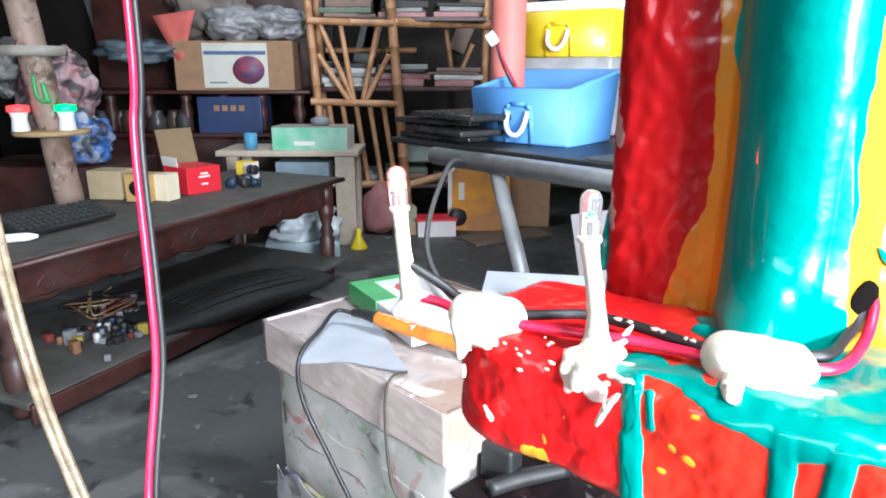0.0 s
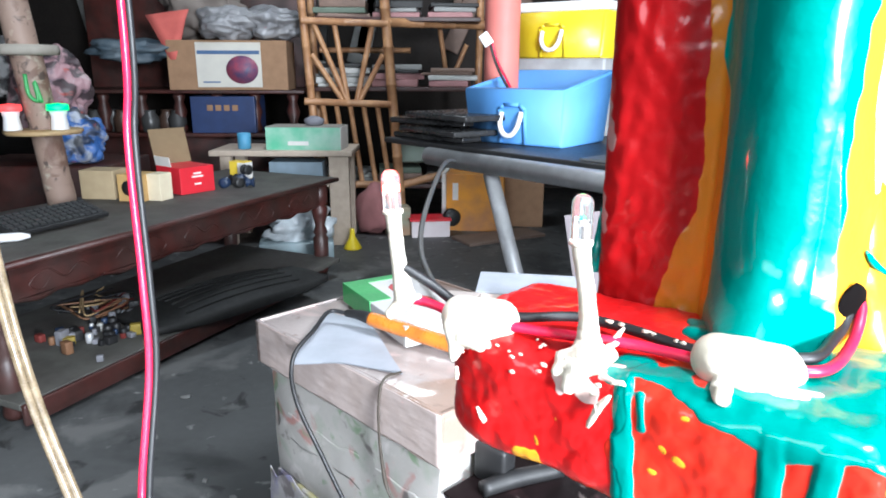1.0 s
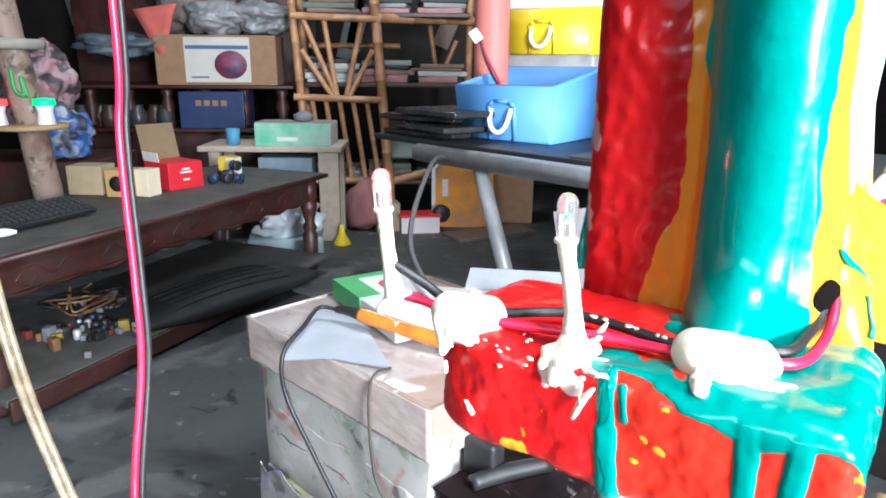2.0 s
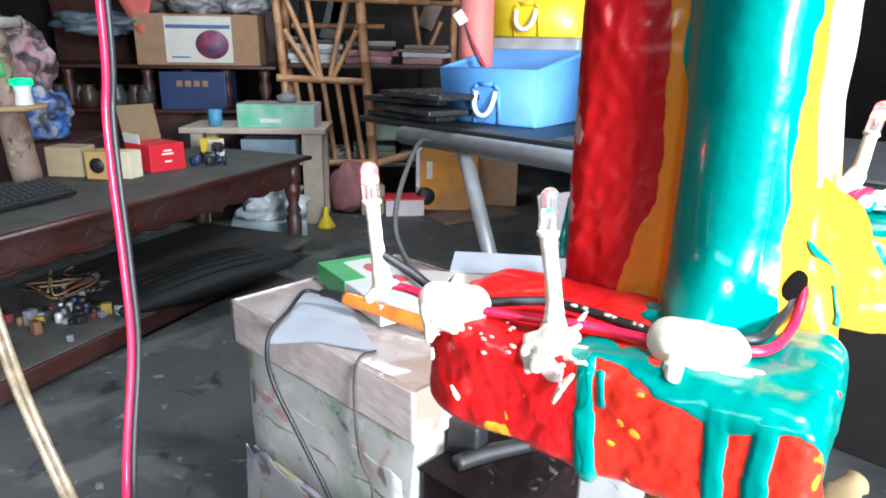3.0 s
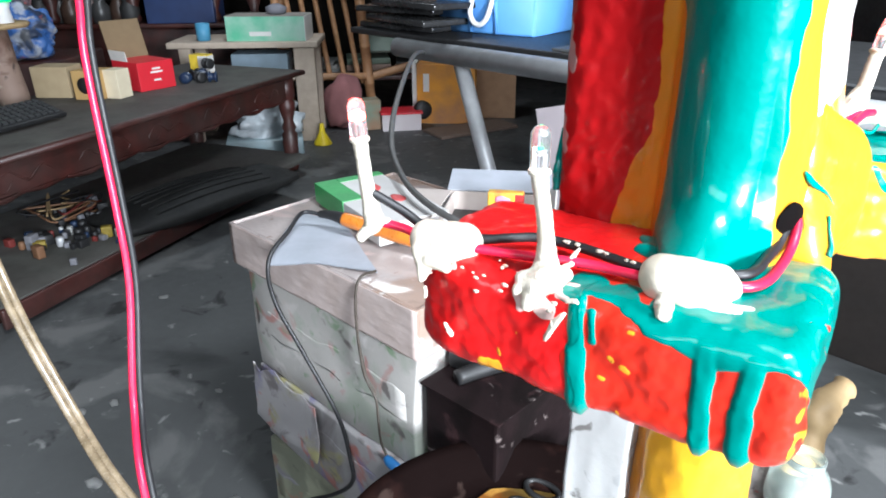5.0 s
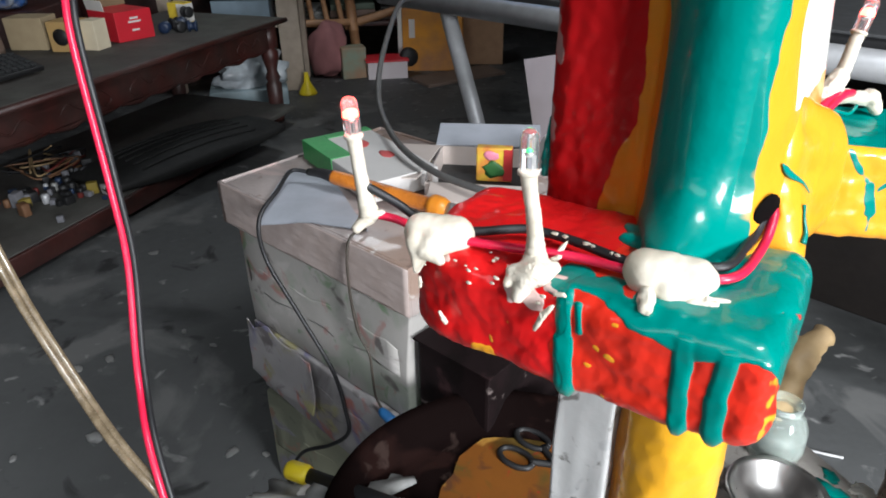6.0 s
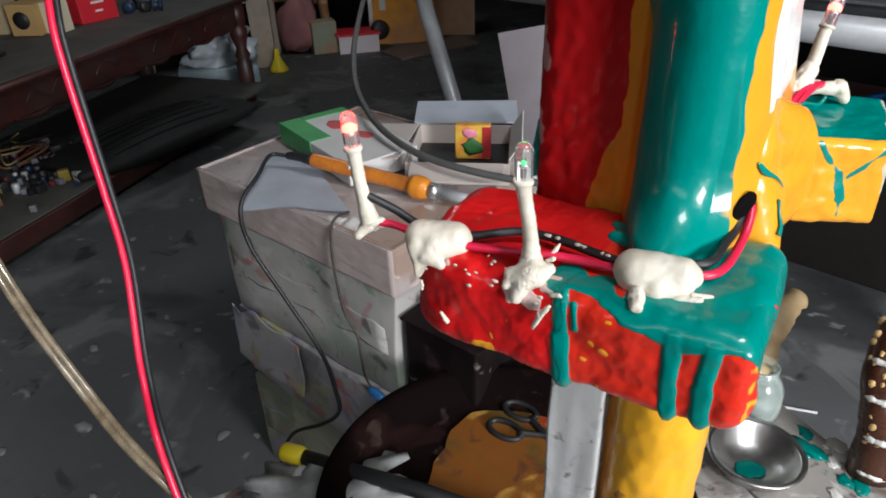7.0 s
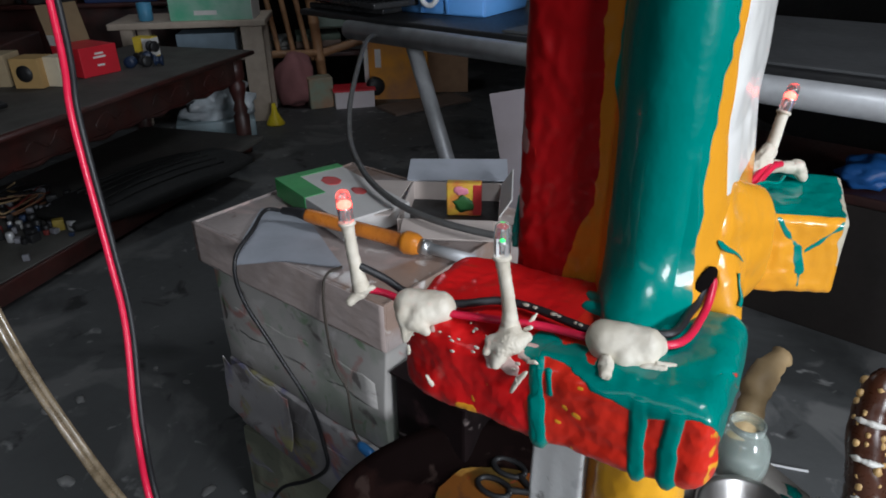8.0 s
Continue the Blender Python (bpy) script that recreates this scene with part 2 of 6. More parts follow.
def strokes(P, rows):
    """Distances of many points to the nearest of several round-ended strokes (start, end, radius)."""
    best = np.full(len(P), 1.0)
    for a, b, r in rows:
        a, d = np.array(a, float), np.array(b, float) - np.array(a, float)
        t = np.clip((P - a) @ d / max(d @ d, 1e-12), 0, 1)
        best = np.minimum(best, np.linalg.norm(P - a - t[:, None] * d, axis=1) - r)
    return best


def kneaded(rows, blend, detail=5, uneven=0.0006, grain=250, seed=0, dents=()):
    """A lump pressed from strokes (start, end, radius, end radius) that run softly into one another, with round dents."""
    bm = bmesh.new()
    bmesh.ops.create_icosphere(bm, subdivisions=detail, radius=1.0)
    ways = np.array([tuple(v.co.normalized()) for v in bm.verts])
    ends = np.array([tuple(p) for a, b, *_ in rows for p in (a, b)])
    middle = ends.mean(0)
    reach = np.linalg.norm(ends - middle, axis=1).max() + max(max(r, s) for *_, r, s in rows) + 2 * blend

    def depth(X):
        total = np.zeros(len(X))
        for a, b, r, s in rows:
            a, d = np.array(tuple(a)), np.array(tuple(b)) - np.array(tuple(a))
            t = np.clip((X - a) @ d / max(d @ d, 1e-12), 0, 1)
            total += np.exp(-(np.linalg.norm(X - a - t[:, None] * d, axis=1) - (r + (s - r) * t)) / (blend * 0.3))
        out = -blend * 0.3 * np.log(np.maximum(total, 1e-30))
        for c, r in dents:
            out = np.maximum(out, r - np.linalg.norm(X - np.array(tuple(c)), axis=1))
        return out

    far, steps = np.full(len(ways), reach * 0.02), 150
    found = np.zeros(len(ways), bool)
    for i in range(steps):
        r = reach * (1 - i / steps)
        hit = (depth(middle + ways * r) < 0) & ~found
        far[hit] = r
        found |= hit
    low, high = far, far + reach / steps
    for _ in range(8):
        half = (low + high) / 2
        inside = depth(middle + ways * half[:, None]) < 0
        low, high = np.where(inside, half, low), np.where(inside, high, half)
    for v, way, r in zip(bm.verts, ways, low):
        p = Vector(middle + way * r)
        v.co = p + Vector(way) * uneven * (wob(p, grain, seed) + 0.5 * wob(p, grain * 2.7, seed + 3))
    return bm


def round_block(size, cells, radius):
    """Points and faces of a block with rounded edges, from (0, 0, 0) to size."""
    key, pts, faces = {}, [], []

    def vert(i, j, k):
        if (i, j, k) not in key:
            p = Vector((i / cells[0] * size[0], j / cells[1] * size[1], k / cells[2] * size[2]))
            inner = Vector(min(max(p[n], radius), size[n] - radius) for n in range(3))
            off = p - inner
            key[i, j, k] = len(pts)
            pts.append(inner + off.normalized() * radius if off.length > 1e-9 else p)
        return key[i, j, k]

    for axis in range(3):
        a, b = (axis + 1) % 3, (axis + 2) % 3
        for end in (0, cells[axis]):
            for i in range(cells[a]):
                for j in range(cells[b]):
                    quad = []
                    for di, dj in ((0, 0), (1, 0), (1, 1), (0, 1)):
                        ijk = [0, 0, 0]
                        ijk[axis], ijk[a], ijk[b] = end, i + di, j + dj
                        quad.append(vert(*ijk))
                    faces.append(quad)
    return pts, faces


def wob(p, scale, seed=0.0):
    return noise.noise(Vector(p) * scale + Vector((seed, seed * 1.7, -seed)))


# ---- the room: plain walls and ceiling, mostly unseen, added to close it ----
solid("floor", boxed(-4.2, 2.6, -2.6, 6.6, -0.1, 0.0, 0), CONCRETE, "grey dusty concrete workshop floor", "floor", kind="structure")
solid("wall_north", boxed(-4.2, 2.6, 6.4, 6.6, 0, 2.9, 0), DARK_WALL, "plain near-black wall closing the room, shade put into its colour", "wall", kind="structure")
solid("wall_west", boxed(-4.4, -4.2, -2.6, 6.6, 0, 2.9, 0), DARK_WALL, "plain near-black wall closing the room, shade put into its colour", "wall", kind="structure")
solid("wall_east", boxed(2.4, 2.6, -2.6, 6.4, 0, 2.9, 0), DARK_WALL, "plain near-black wall closing the room, shade put into its colour", "wall", kind="structure")
bm = bmesh.new()
box(bm, -4.2, -3.2, -2.6, -2.4, 0, 2.9, 0)
box(bm, 0.2, 1.3, -2.6, -2.4, 0, 2.9, 0)
box(bm, 2.25, 2.4, -2.6, -2.4, 0, 2.9, 0)
box(bm, 1.3, 2.25, -2.6, -2.4, 0, 0.98, 0)
box(bm, 1.3, 2.25, -2.6, -2.4, 2.05, 2.9, 0)
box(bm, -3.2, 0.2, -2.6, -2.4, 2.75, 2.9, 0)
box(bm, -3.2, 0.2, -2.6, -2.4, 0, 1.95, 0)
solid("wall_south", bm, DARK_WALL, "plain near-black wall with a window and a high band added for fill light", "wall", kind="structure")
bm = bmesh.new()
box(bm, -4.4, -0.75, -2.6, 6.6, 2.9, 3.0, 0)
box(bm, -0.75, -0.05, -2.6, 3.55, 2.9, 3.0, 0)
box(bm, -0.75, -0.05, 4.25, 6.6, 2.9, 3.0, 0)
box(bm, -0.05, 0.5, -2.6, 6.6, 2.9, 3.0, 0)
box(bm, 1.2, 2.6, -2.6, 6.6, 2.9, 3.0, 0)
box(bm, 0.5, 1.2, -2.6, -1.1, 2.9, 3.0, 0)
box(bm, 0.5, 1.2, -0.4, 6.6, 2.9, 3.0, 0)
solid("ceiling", bm, DARK_WALL, "plain near-black ceiling with two openings added for the roof lamps", "ceiling", kind="structure")

# ---- the painted stand ----
stand = thing("painted_stand", "painted wooden post with dripping enamel arms and small wired lights", "stand")
U, V = Vector((0.8, -0.6, 0)), Vector((0.6, 0.8, 0))
FOOT = Vector((0.0, 0.183, 0))


def uv(u, v, z=0.0):
    return FOOT + U * u + V * v + Vector((0, 0, z))


# the arm towards the camera: coats are laid out in (u, w), where w runs over the top, round the front edge and down
ARM = (0.115, 0.064, 0.036)
pts, faces = round_block(ARM, (190, 64, 60), 0.0075)
P = np.array([tuple(p) for p in pts])
W = np.stack([P[:, 0], (ARM[2] - P[:, 2]) - P[:, 1], 0 * P[:, 0]], 1)
TEAL_COAT = [(0.0545, -0.0125, 0.0545, -0.003, 0.004), (0.0545, -0.0145, 0.0575, -0.0135, 0.0036), (0.058, -0.009, 0.068, -0.0065, 0.0045), (0.0665, -0.0125, 0.068, -0.0125, 0.003),
             (0.072, -0.003, 0.078, -0.001, 0.0036), (0.0875, -0.008, 0.118, -0.008, 0.0125), (0.079, 0.0005, 0.09, 0.003, 0.0044), (0.092, 0.0045, 0.104, 0.001, 0.005),
             (0.108, -0.006, 0.1145, -0.02, 0.005), (0.092, -0.03, 0.118, -0.06, 0.02), (0.078, -0.027, 0.1, -0.03, 0.008)]
DRIPS = [(0.0572, -0.002, 0.0585, 0.016, 0.0024), (0.0585, 0.016, 0.0602, 0.039, 0.0031), (0.0618, 0.002, 0.063, 0.0115, 0.0012), (0.0913, 0.004, 0.0922, 0.02, 0.0028), (0.0922, 0.02, 0.0945, 0.04, 0.0027),
         (0.1028, 0.004, 0.1018, 0.02, 0.0027), (0.1018, 0.02, 0.1035, 0.04, 0.0030)]
SPECKS = [(0.0290, 0.031, 0.0335, 0.0305, 0.0022), (0.0718, 0.0165, 0.0735, 0.0172, 0.0009), (0.0727, 0.0049, 0.0736, 0.0049, 0.0005), (0.066, 0.0215, 0.067, 0.022, 0.0007), (0.068, 0.0148, 0.069, 0.0155, 0.0005),
          (0.0715, 0.031, 0.073, 0.0325, 0.0004), (0.04, 0.0165, 0.0405, 0.018, 0.0003), (0.1093, 0.0022, 0.1105, 0.0018, 0.0009), (0.114, -0.013, 0.1145, -0.018, 0.0007), (0.034, 0.024, 0.0345, 0.026, 0.0004)]
PRIMER = [(0.008, 0.0035, 0.0155, 0.001, 0.0024), (0.0385, 0.002, 0.041, 0.007, 0.0018), (0.0455, 0.003, 0.049, 0.0075, 0.0028), (0.051, -0.0085, 0.0545, -0.0085, 0.0014), (0.0515, -0.001, 0.054, -0.0005, 0.0016), (0.049, -0.0065, 0.05, -0.003, 0.0012)]


def flat(rows):
    return [((a, b, 0), (c, d, 0), r) for a, b, c, d, r in rows]


def wobs(points, scale, seed=0.0):
    return np.array([wob(p, scale, seed) for p in points])


fine = wobs(P, 520)
drip = strokes(W, flat(DRIPS)) + 0.0005 * wobs(P, 230, 2)
teal = np.minimum(strokes(W, flat(TEAL_COAT)) + 0.0010 * wobs(P, 210) + 0.0004 * fine, drip)
yellow = strokes(W, flat(SPECKS)) + 0.0005 * wobs(P, 500, 2)
yellow[P[:, 0] > 0.1135] = np.minimum(yellow, 0.0012 * wobs(P, 330, 9) + 0.0002)[P[:, 0] > 0.1135]
lay = {"teal": teal, "red2": (0.058 - P[:, 0]) + 0.006 * wobs(P, 90, 3), "yellow": yellow, "primer": strokes(W, flat(PRIMER)) + 0.0018 * wobs(P, 330, 6)}
inner = np.clip(P, 0.0075, np.array(ARM) - 0.0075)
out_way = (P - inner) / np.maximum(np.linalg.norm(P - inner, axis=1), 1e-9)[:, None]
bare = np.clip(teal / 0.001, 0, 1)
lift = 0.0019 * wobs(P, 42, 1) + 0.0007 * wobs(P, 105, 4) + (0.0002 + 0.0002 * bare) * wobs(P, 260, 5) + 0.00014 * bare * fine
lift += 0.0004 * np.clip(-drip / 0.0015, 0, 1) + 0.0003 * np.clip(-teal / 0.0008, 0, 1)
Q = P + out_way * lift[:, None]
taper = np.clip(0.03 - P[:, 0], 0, None)
Q[:, 1] += taper**2 * (8 - 17 * P[:, 1] / 0.064)
Q[:, 2] += taper * 0.05
Q[:, 2] -= 0.0024 * np.clip(-drip / 0.002, 0, 1) * (P[:, 2] < 0.012) * (P[:, 1] < 0.012)
sheet("arm", [uv(x, y, 0.992 + z) for x, y, z in Q], faces, ARM_PAINT, lay, stand, "lumpy red arm with teal paint drips")

# the upright: a flat red board and a round teal pipe under one coat of paint
Z0, Z1, ROWS_UP = 0.99, 1.42, 360
outline = [(0.022, 0.13), (0.0215, 0.09), (0.0222, 0.068), (0.026, 0.0605), (0.036, 0.0585), (0.047, 0.059), (0.0535, 0.0602), (0.0583, 0.0605), (0.0612, 0.0567), (0.065, 0.0515), (0.071, 0.0474),
           (0.078, 0.046), (0.0855, 0.0482), (0.0905, 0.0528), (0.0935, 0.059), (0.0958, 0.066), (0.0975, 0.075), (0.098, 0.092), (0.098, 0.13)]
ring = spline([(u, v, 0) for u, v in outline], 10)
EDGE_Z = (0.99, 1.028, 1.036, 1.05, 1.0607, 1.08, 1.0946, 1.105, 1.12, 1.42)
RED_EDGE = (0.043, 0.0445, 0.0465, 0.0500, 0.0545, 0.0548, 0.0538, 0.0540, 0.0525, 0.053)
TEAL_END = (0.0905, 0.0905, 0.0905, 0.0902, 0.0908, 0.0920, 0.0926, 0.0930, 0.0934, 0.0934)
TEAL_EDGE = (0.0615, 0.0615, 0.0622, 0.0622, 0.0620, 0.0625, 0.0610, 0.0575, 0.0583, 0.0590)
pts, faces, lay = [], [], {"orange": [], "yellow": [], "white": [], "teal": [], "primer": []}
for i in range(ROWS_UP + 1):
    z = Z0 + (Z1 - Z0) * i / ROWS_UP
    h = z - 1.03
    edge = 0.0008 * wob((z, 0, 0), 75, 4) + 0.0005 * wob((z, 0, 0), 210, 1)
    red_end, teal_start = np.interp(z, EDGE_Z, RED_EDGE) + edge, np.interp(z, EDGE_Z, TEAL_EDGE) - 0.8 * edge
    for p in ring:
        u, v = p.x, p.y
        u += 0.006 * max(0.0, 0.06 - h) / 0.06 * (1 if u > 0.09 else 0)
        if 0.058 < u < 0.1 and v < 0.07:
            bell = math.exp(-(((u - 0.079) / 0.014) ** 2))
            v -= 0.027 * bell * math.exp(-max(h - 0.004, 0.0) / 0.0065)
            v -= 0.0012 * bell * wob((z, 0, 0), 26, 2)
        c = Vector((u, v, z))
        on_red = min(max((0.0585 - u) / 0.004, 0.0), 1.0)
        wet = on_red * math.exp(-max(h, 0.0) / 0.05)
        v += (0.0003 + 0.0009 * on_red) * wob((u, v, z * 0.6), 60, 8) + 0.0006 * on_red * wob((u, v, z * 0.5), 130, 9) + (0.00008 + 0.0008 * wet + 0.0003 * on_red) * wob((u, v, z * 0.7), 260, 5) + (0.00003 + 0.00035 * wet) * wob(c, 520, 2)
        u += 0.0006 * wob(c, 70, 3)
        pts.append(uv(u, v, z))
        lay["orange"].append(red_end + 0.0005 * wob(c, 330, 6) - p.x)
        lay["teal"].append(max(teal_start - p.x, p.x - np.interp(z, EDGE_Z, TEAL_END) + 1.2 * edge) if p.y < 0.075 else 0.01)
        lay["yellow"].append(np.interp(z, EDGE_Z, TEAL_END) - 1.2 * edge - 0.0005 - p.x)
        lay["white"].append(max(0.0640 - p.y + 0.9 * edge + max(0.0, 1.12 - z) * 0.085, 0.093 - p.x, 1.069 - z + 3 * edge))
        lay["primer"].append(float(strokes(np.array([[p.x, 0, z]]), [((0.0222, 0, 1.092), (0.0262, 0, 1.078), 0.0018), ((0.0235, 0, 1.06), (0.0255, 0, 1.05), 0.0016)])[0]) + 0.0016 * wob(c, 300, 3) + (0.004 if p.y > 0.075 else 0))
n = len(ring)
for i in range(ROWS_UP):
    for k in range(n - 1):
        a = i * n + k
        faces.append((a, a + 1, a + 1 + n, a + n))
    faces.append((i * n + n - 1, i * n, i * n + n, i * n + 2 * n - 1))
faces += [list(range(n))[::-1], [ROWS_UP * n + k for k in range(n)]]
sheet("post", pts, faces, TRUNK_PAINT, lay, stand, "upright in glossy red, orange, teal, yellow and white stripes")

# the foot of the upright, below the arm
BOARD = grime("chipped white paint", (0.5, 0.5, 0.49), [((0.4, 0.4, 0.4), 60, 0.3), ((0.13, 0.12, 0.11), 90, 0.32), ((0.6, 0.59, 0.58), 30, 0.35)], 0.7, 40, 0.4, gloss=0.25)
bm = boxed(0.034, 0.0600, 0.064, 0.13, 0.45, 0.995, 0.0015)
bmesh.ops.transform(bm, matrix=Matrix(((U.x, V.x, 0, FOOT.x), (U.y, V.y, 0, FOOT.y), (0, 0, 1, 0), (0, 0, 0, 1))), verts=bm.verts)
bmesh.ops.subdivide_edges(bm, edges=[e for e in bm.edges if e.calc_length() > 0.02], cuts=24, use_grid_fill=True)
for v in bm.verts:
    v.co += Vector((wob(v.co, 120, 1), wob(v.co, 120, 5), 0)) * 0.0010
part("board", bm, BOARD, stand, "white-painted board with chipped paint")
POST_YELLOW = paint_mat("runny yellow enamel", (0.9, 0.44, 0.02), [("orange", ORANGE), ("drab", (0.4, 0.17, 0.02))])
pts, faces, lay = [], [], {"orange": [], "drab": []}
SIDES, RISE = 72, 200
for i in range(RISE + 1):
    z = 0.45 + 0.545 * i / RISE
    for k in range(SIDES):
        a = 2 * math.pi * k / SIDES
        c = Vector((math.cos(a) * 0.0225, math.sin(a) * 0.0225, z))
        r = 0.0225 + 0.0010 * wob((c.x, c.y, z * 0.5), 70, 2) + 0.0009 * wob(c, 150, 5) + 0.0004 * wob(c, 320, 7)
        pts.append(uv(0.0800 + r * math.cos(a), 0.083 + r * math.sin(a), z))
        lay["orange"].append(abs(a - 3.75) * 0.0225 - 0.0065 + 0.004 * wob((z, 0, 0), 60, 3))
        lay["drab"].append(0.0022 + 0.004 * wob(c, 75, 8) + 0.0012 * wob(c, 400, 1))
for i in range(RISE):
    for k in range(SIDES):
        a, b = i * SIDES + k, i * SIDES + (k + 1) % SIDES
        faces.append((a, b, b + SIDES, a + SIDES))
faces += [list(range(SIDES))[::-1], [RISE * SIDES + k for k in range(SIDES)]]
sheet("lower_post", pts, faces, POST_YELLOW, lay, stand, "yellow painted round post with paint runs")

# the second arm, its end cut square to the first arm
ARM2 = (0.079, 0.05, 0.036)
pts, faces = round_block(ARM2, (90, 50, 44), 0.0028)
lay, out = {"teal": [], "pale": []}, []
for p in pts:
    runs = [((0.05, 0.03, 0.042), (0.11, 0.03, 0.042), 0.0275), ((0.046, 0.0, 0.035), (0.0575, -0.001, 0.021), 0.0012), ((0.0575, 0, 0.021), (0.0605, 0, 0.0115), 0.0021), ((0.0605, 0, 0.0115), (0.0615, 0, 0.004), 0.0006),
            ((0.076, 0, 0.034), (0.0615, 0, 0.02), 0.0008), ((0.078, 0.002, 0.034), (0.078, 0.002, 0.022), 0.0009)]
    lay["teal"].append(capsules(p, runs) + 0.0008 * wob(p, 230, 3))
    lay["pale"].append(max(0.0765 - p.x, p.z * -1 + 0.014) + 0.002 * wob(p, 210, 5))
    lump_up = 0.0016 * wob(p, 55, 2) + 0.0008 * wob(p, 170, 7)
    q = p + Vector((0.5 * lump_up + 0.62 * max(p.y, 0), lump_up, 0.0010 * wob(p, 60, 5) + 0.0004 * wob(p, 170, 4) - 0.14 * p.x))
    out.append(Vector((0.118, 0.209, 1.0145)) + Vector((0.998, 0.0, 0)) * q.x + Vector((0, 1, 0)) * q.y + Vector((0, 0, q.z)))
sheet("arm", out, faces, ARM2_PAINT, lay, stand, "yellow arm with a teal top and drips")


# putty, lights and wires on the stand
def on_stand(name, bm, material, label=""):
    return part(name, bm, material, stand, label)


# flat black that stands in for the shade inside the wire dent
HOLE_SHADE = mat("hole shade black", (0.004, 0.003, 0.003), (0.002, 0.002, 0.002), 1.0, scale=100, bump=0)
HOLE_SHADE.node_tree.nodes["Principled BSDF"].inputs["Specular IOR Level"].default_value = 0.05
TEAL_ENAMEL = paint_mat("teal enamel", TEAL, [])
on_stand("paint_pool", kneaded([(uv(0.062, 0.040, 1.0275), uv(0.09, 0.036, 1.0275), 0.0028, 0.0026), (uv(0.0605, 0.048, 1.0275), uv(0.075, 0.040, 1.0275), 0.0026, 0.004), (uv(0.07, 0.0285, 1.0275), uv(0.09, 0.026, 1.0275), 0.0026, 0.0022), (uv(0.074, 0.045, 1.029), uv(0.086, 0.043, 1.029), 0.006, 0.006)], 0.004, 5, 0.0004, 220, 6), TEAL_ENAMEL, "pool of teal paint at the foot of the stripe")

# yellow web where the second arm leaves the post, with the hole for the wires
on_stand("paint_fillet", kneaded([(uv(0.0945, 0.073, 1.070), uv(0.0945, 0.070, 1.002), 0.0030, 0.0095), (uv(0.0945, 0.076, 1.054), uv(0.1050, 0.108, 1.045), 0.0075, 0.0080), (uv(0.0960, 0.074, 1.018), uv(0.1060, 0.108, 1.022), 0.0090, 0.0080), (uv(0.0950, 0.074, 1.036), uv(0.1060, 0.108, 1.034), 0.0085, 0.0085),
                                  (uv(0.0955, 0.080, 1.068), uv(0.1045, 0.11, 1.0525), 0.0035, 0.0055), (uv(0.1, 0.072, 1.03), uv(0.108, 0.066, 1.018), 0.009, 0.004)], 0.012, 6, 0.0006, 110, 5,
                                 [(uv(0.0945, 0.0585, 1.0380), 0.0085)]), YELLOW_PAINT, "thick yellow paint web")
# black lump laid in the dent as its shade
on_stand("wire_hole_shade", lump((0.1128, 0.1694, 1.0400), (0.0066, 0.0012, 0.0056), 4, 0.12, 4, 1.6, 30), HOLE_SHADE, "black lump standing in for the shade in the wire hole")
on_stand("paint_run", tubed([(0.1172, 0.1740, 1.0535), (0.1195, 0.1752, 1.0512), (0.1225, 0.1764, 1.0487), (0.1290, 0.1795, 1.0446), (0.1328, 0.1808, 1.0405)], [0.0004, 0.0013, 0.0012, 0.0005, 0.0003], 10, 6, flat=0.5), TEAL_ENAMEL, "thin teal paint run")
on_stand("paint_run", tubed([(0.1281, 0.1747, 1.0392), (0.1279, 0.1728, 1.0355), (0.1288, 0.1715, 1.0308), (0.1277, 0.1699, 1.0280)], [0.0008, 0.0007, 0.0012, 0.0016], 10, 6, flat=0.6), TEAL_ENAMEL, "teal paint run")
on_stand("paint_run", tubed([uv(0.0225, 0.064, 1.056), uv(0.0222, 0.0635, 1.048), uv(0.0222, 0.063, 1.04), uv(0.0225, 0.063, 1.034)], [0.0003, 0.0009, 0.0019, 0.0015], 10, 6, rough=0.4), TEAL_ENAMEL, "teal paint run")

on_stand("putty_lump", kneaded([((0.0085, 0.1845, 1.0310), (0.0190, 0.1805, 1.0320), 0.0062, 0.0054), ((0.0120, 0.1790, 1.0300), (0.0195, 0.1790, 1.0300), 0.0046, 0.0038), ((0.0055, 0.1800, 1.0300), (0.0058, 0.1765, 1.0215), 0.0028, 0.0012), ((0.0090, 0.1770, 1.0280), (0.0130, 0.1735, 1.0260), 0.0030, 0.0016)],
                               0.0026, 5, 0.0004, 170, 1), PUTTY, "cream putty lump over the wires")
on_stand("putty_lump", kneaded([((0.0700, 0.1512, 1.0325), (0.0820, 0.1462, 1.0325), 0.0064, 0.0058), ((0.0705, 0.1490, 1.0310), (0.0860, 0.1478, 1.0300), 0.0060, 0.0040), ((0.0740, 0.1435, 1.0300), (0.0810, 0.1420, 1.0295), 0.0040, 0.0026)],
                               0.0024, 5, 0.0004, 150, 2), PUTTY, "cream putty lump over the wires")
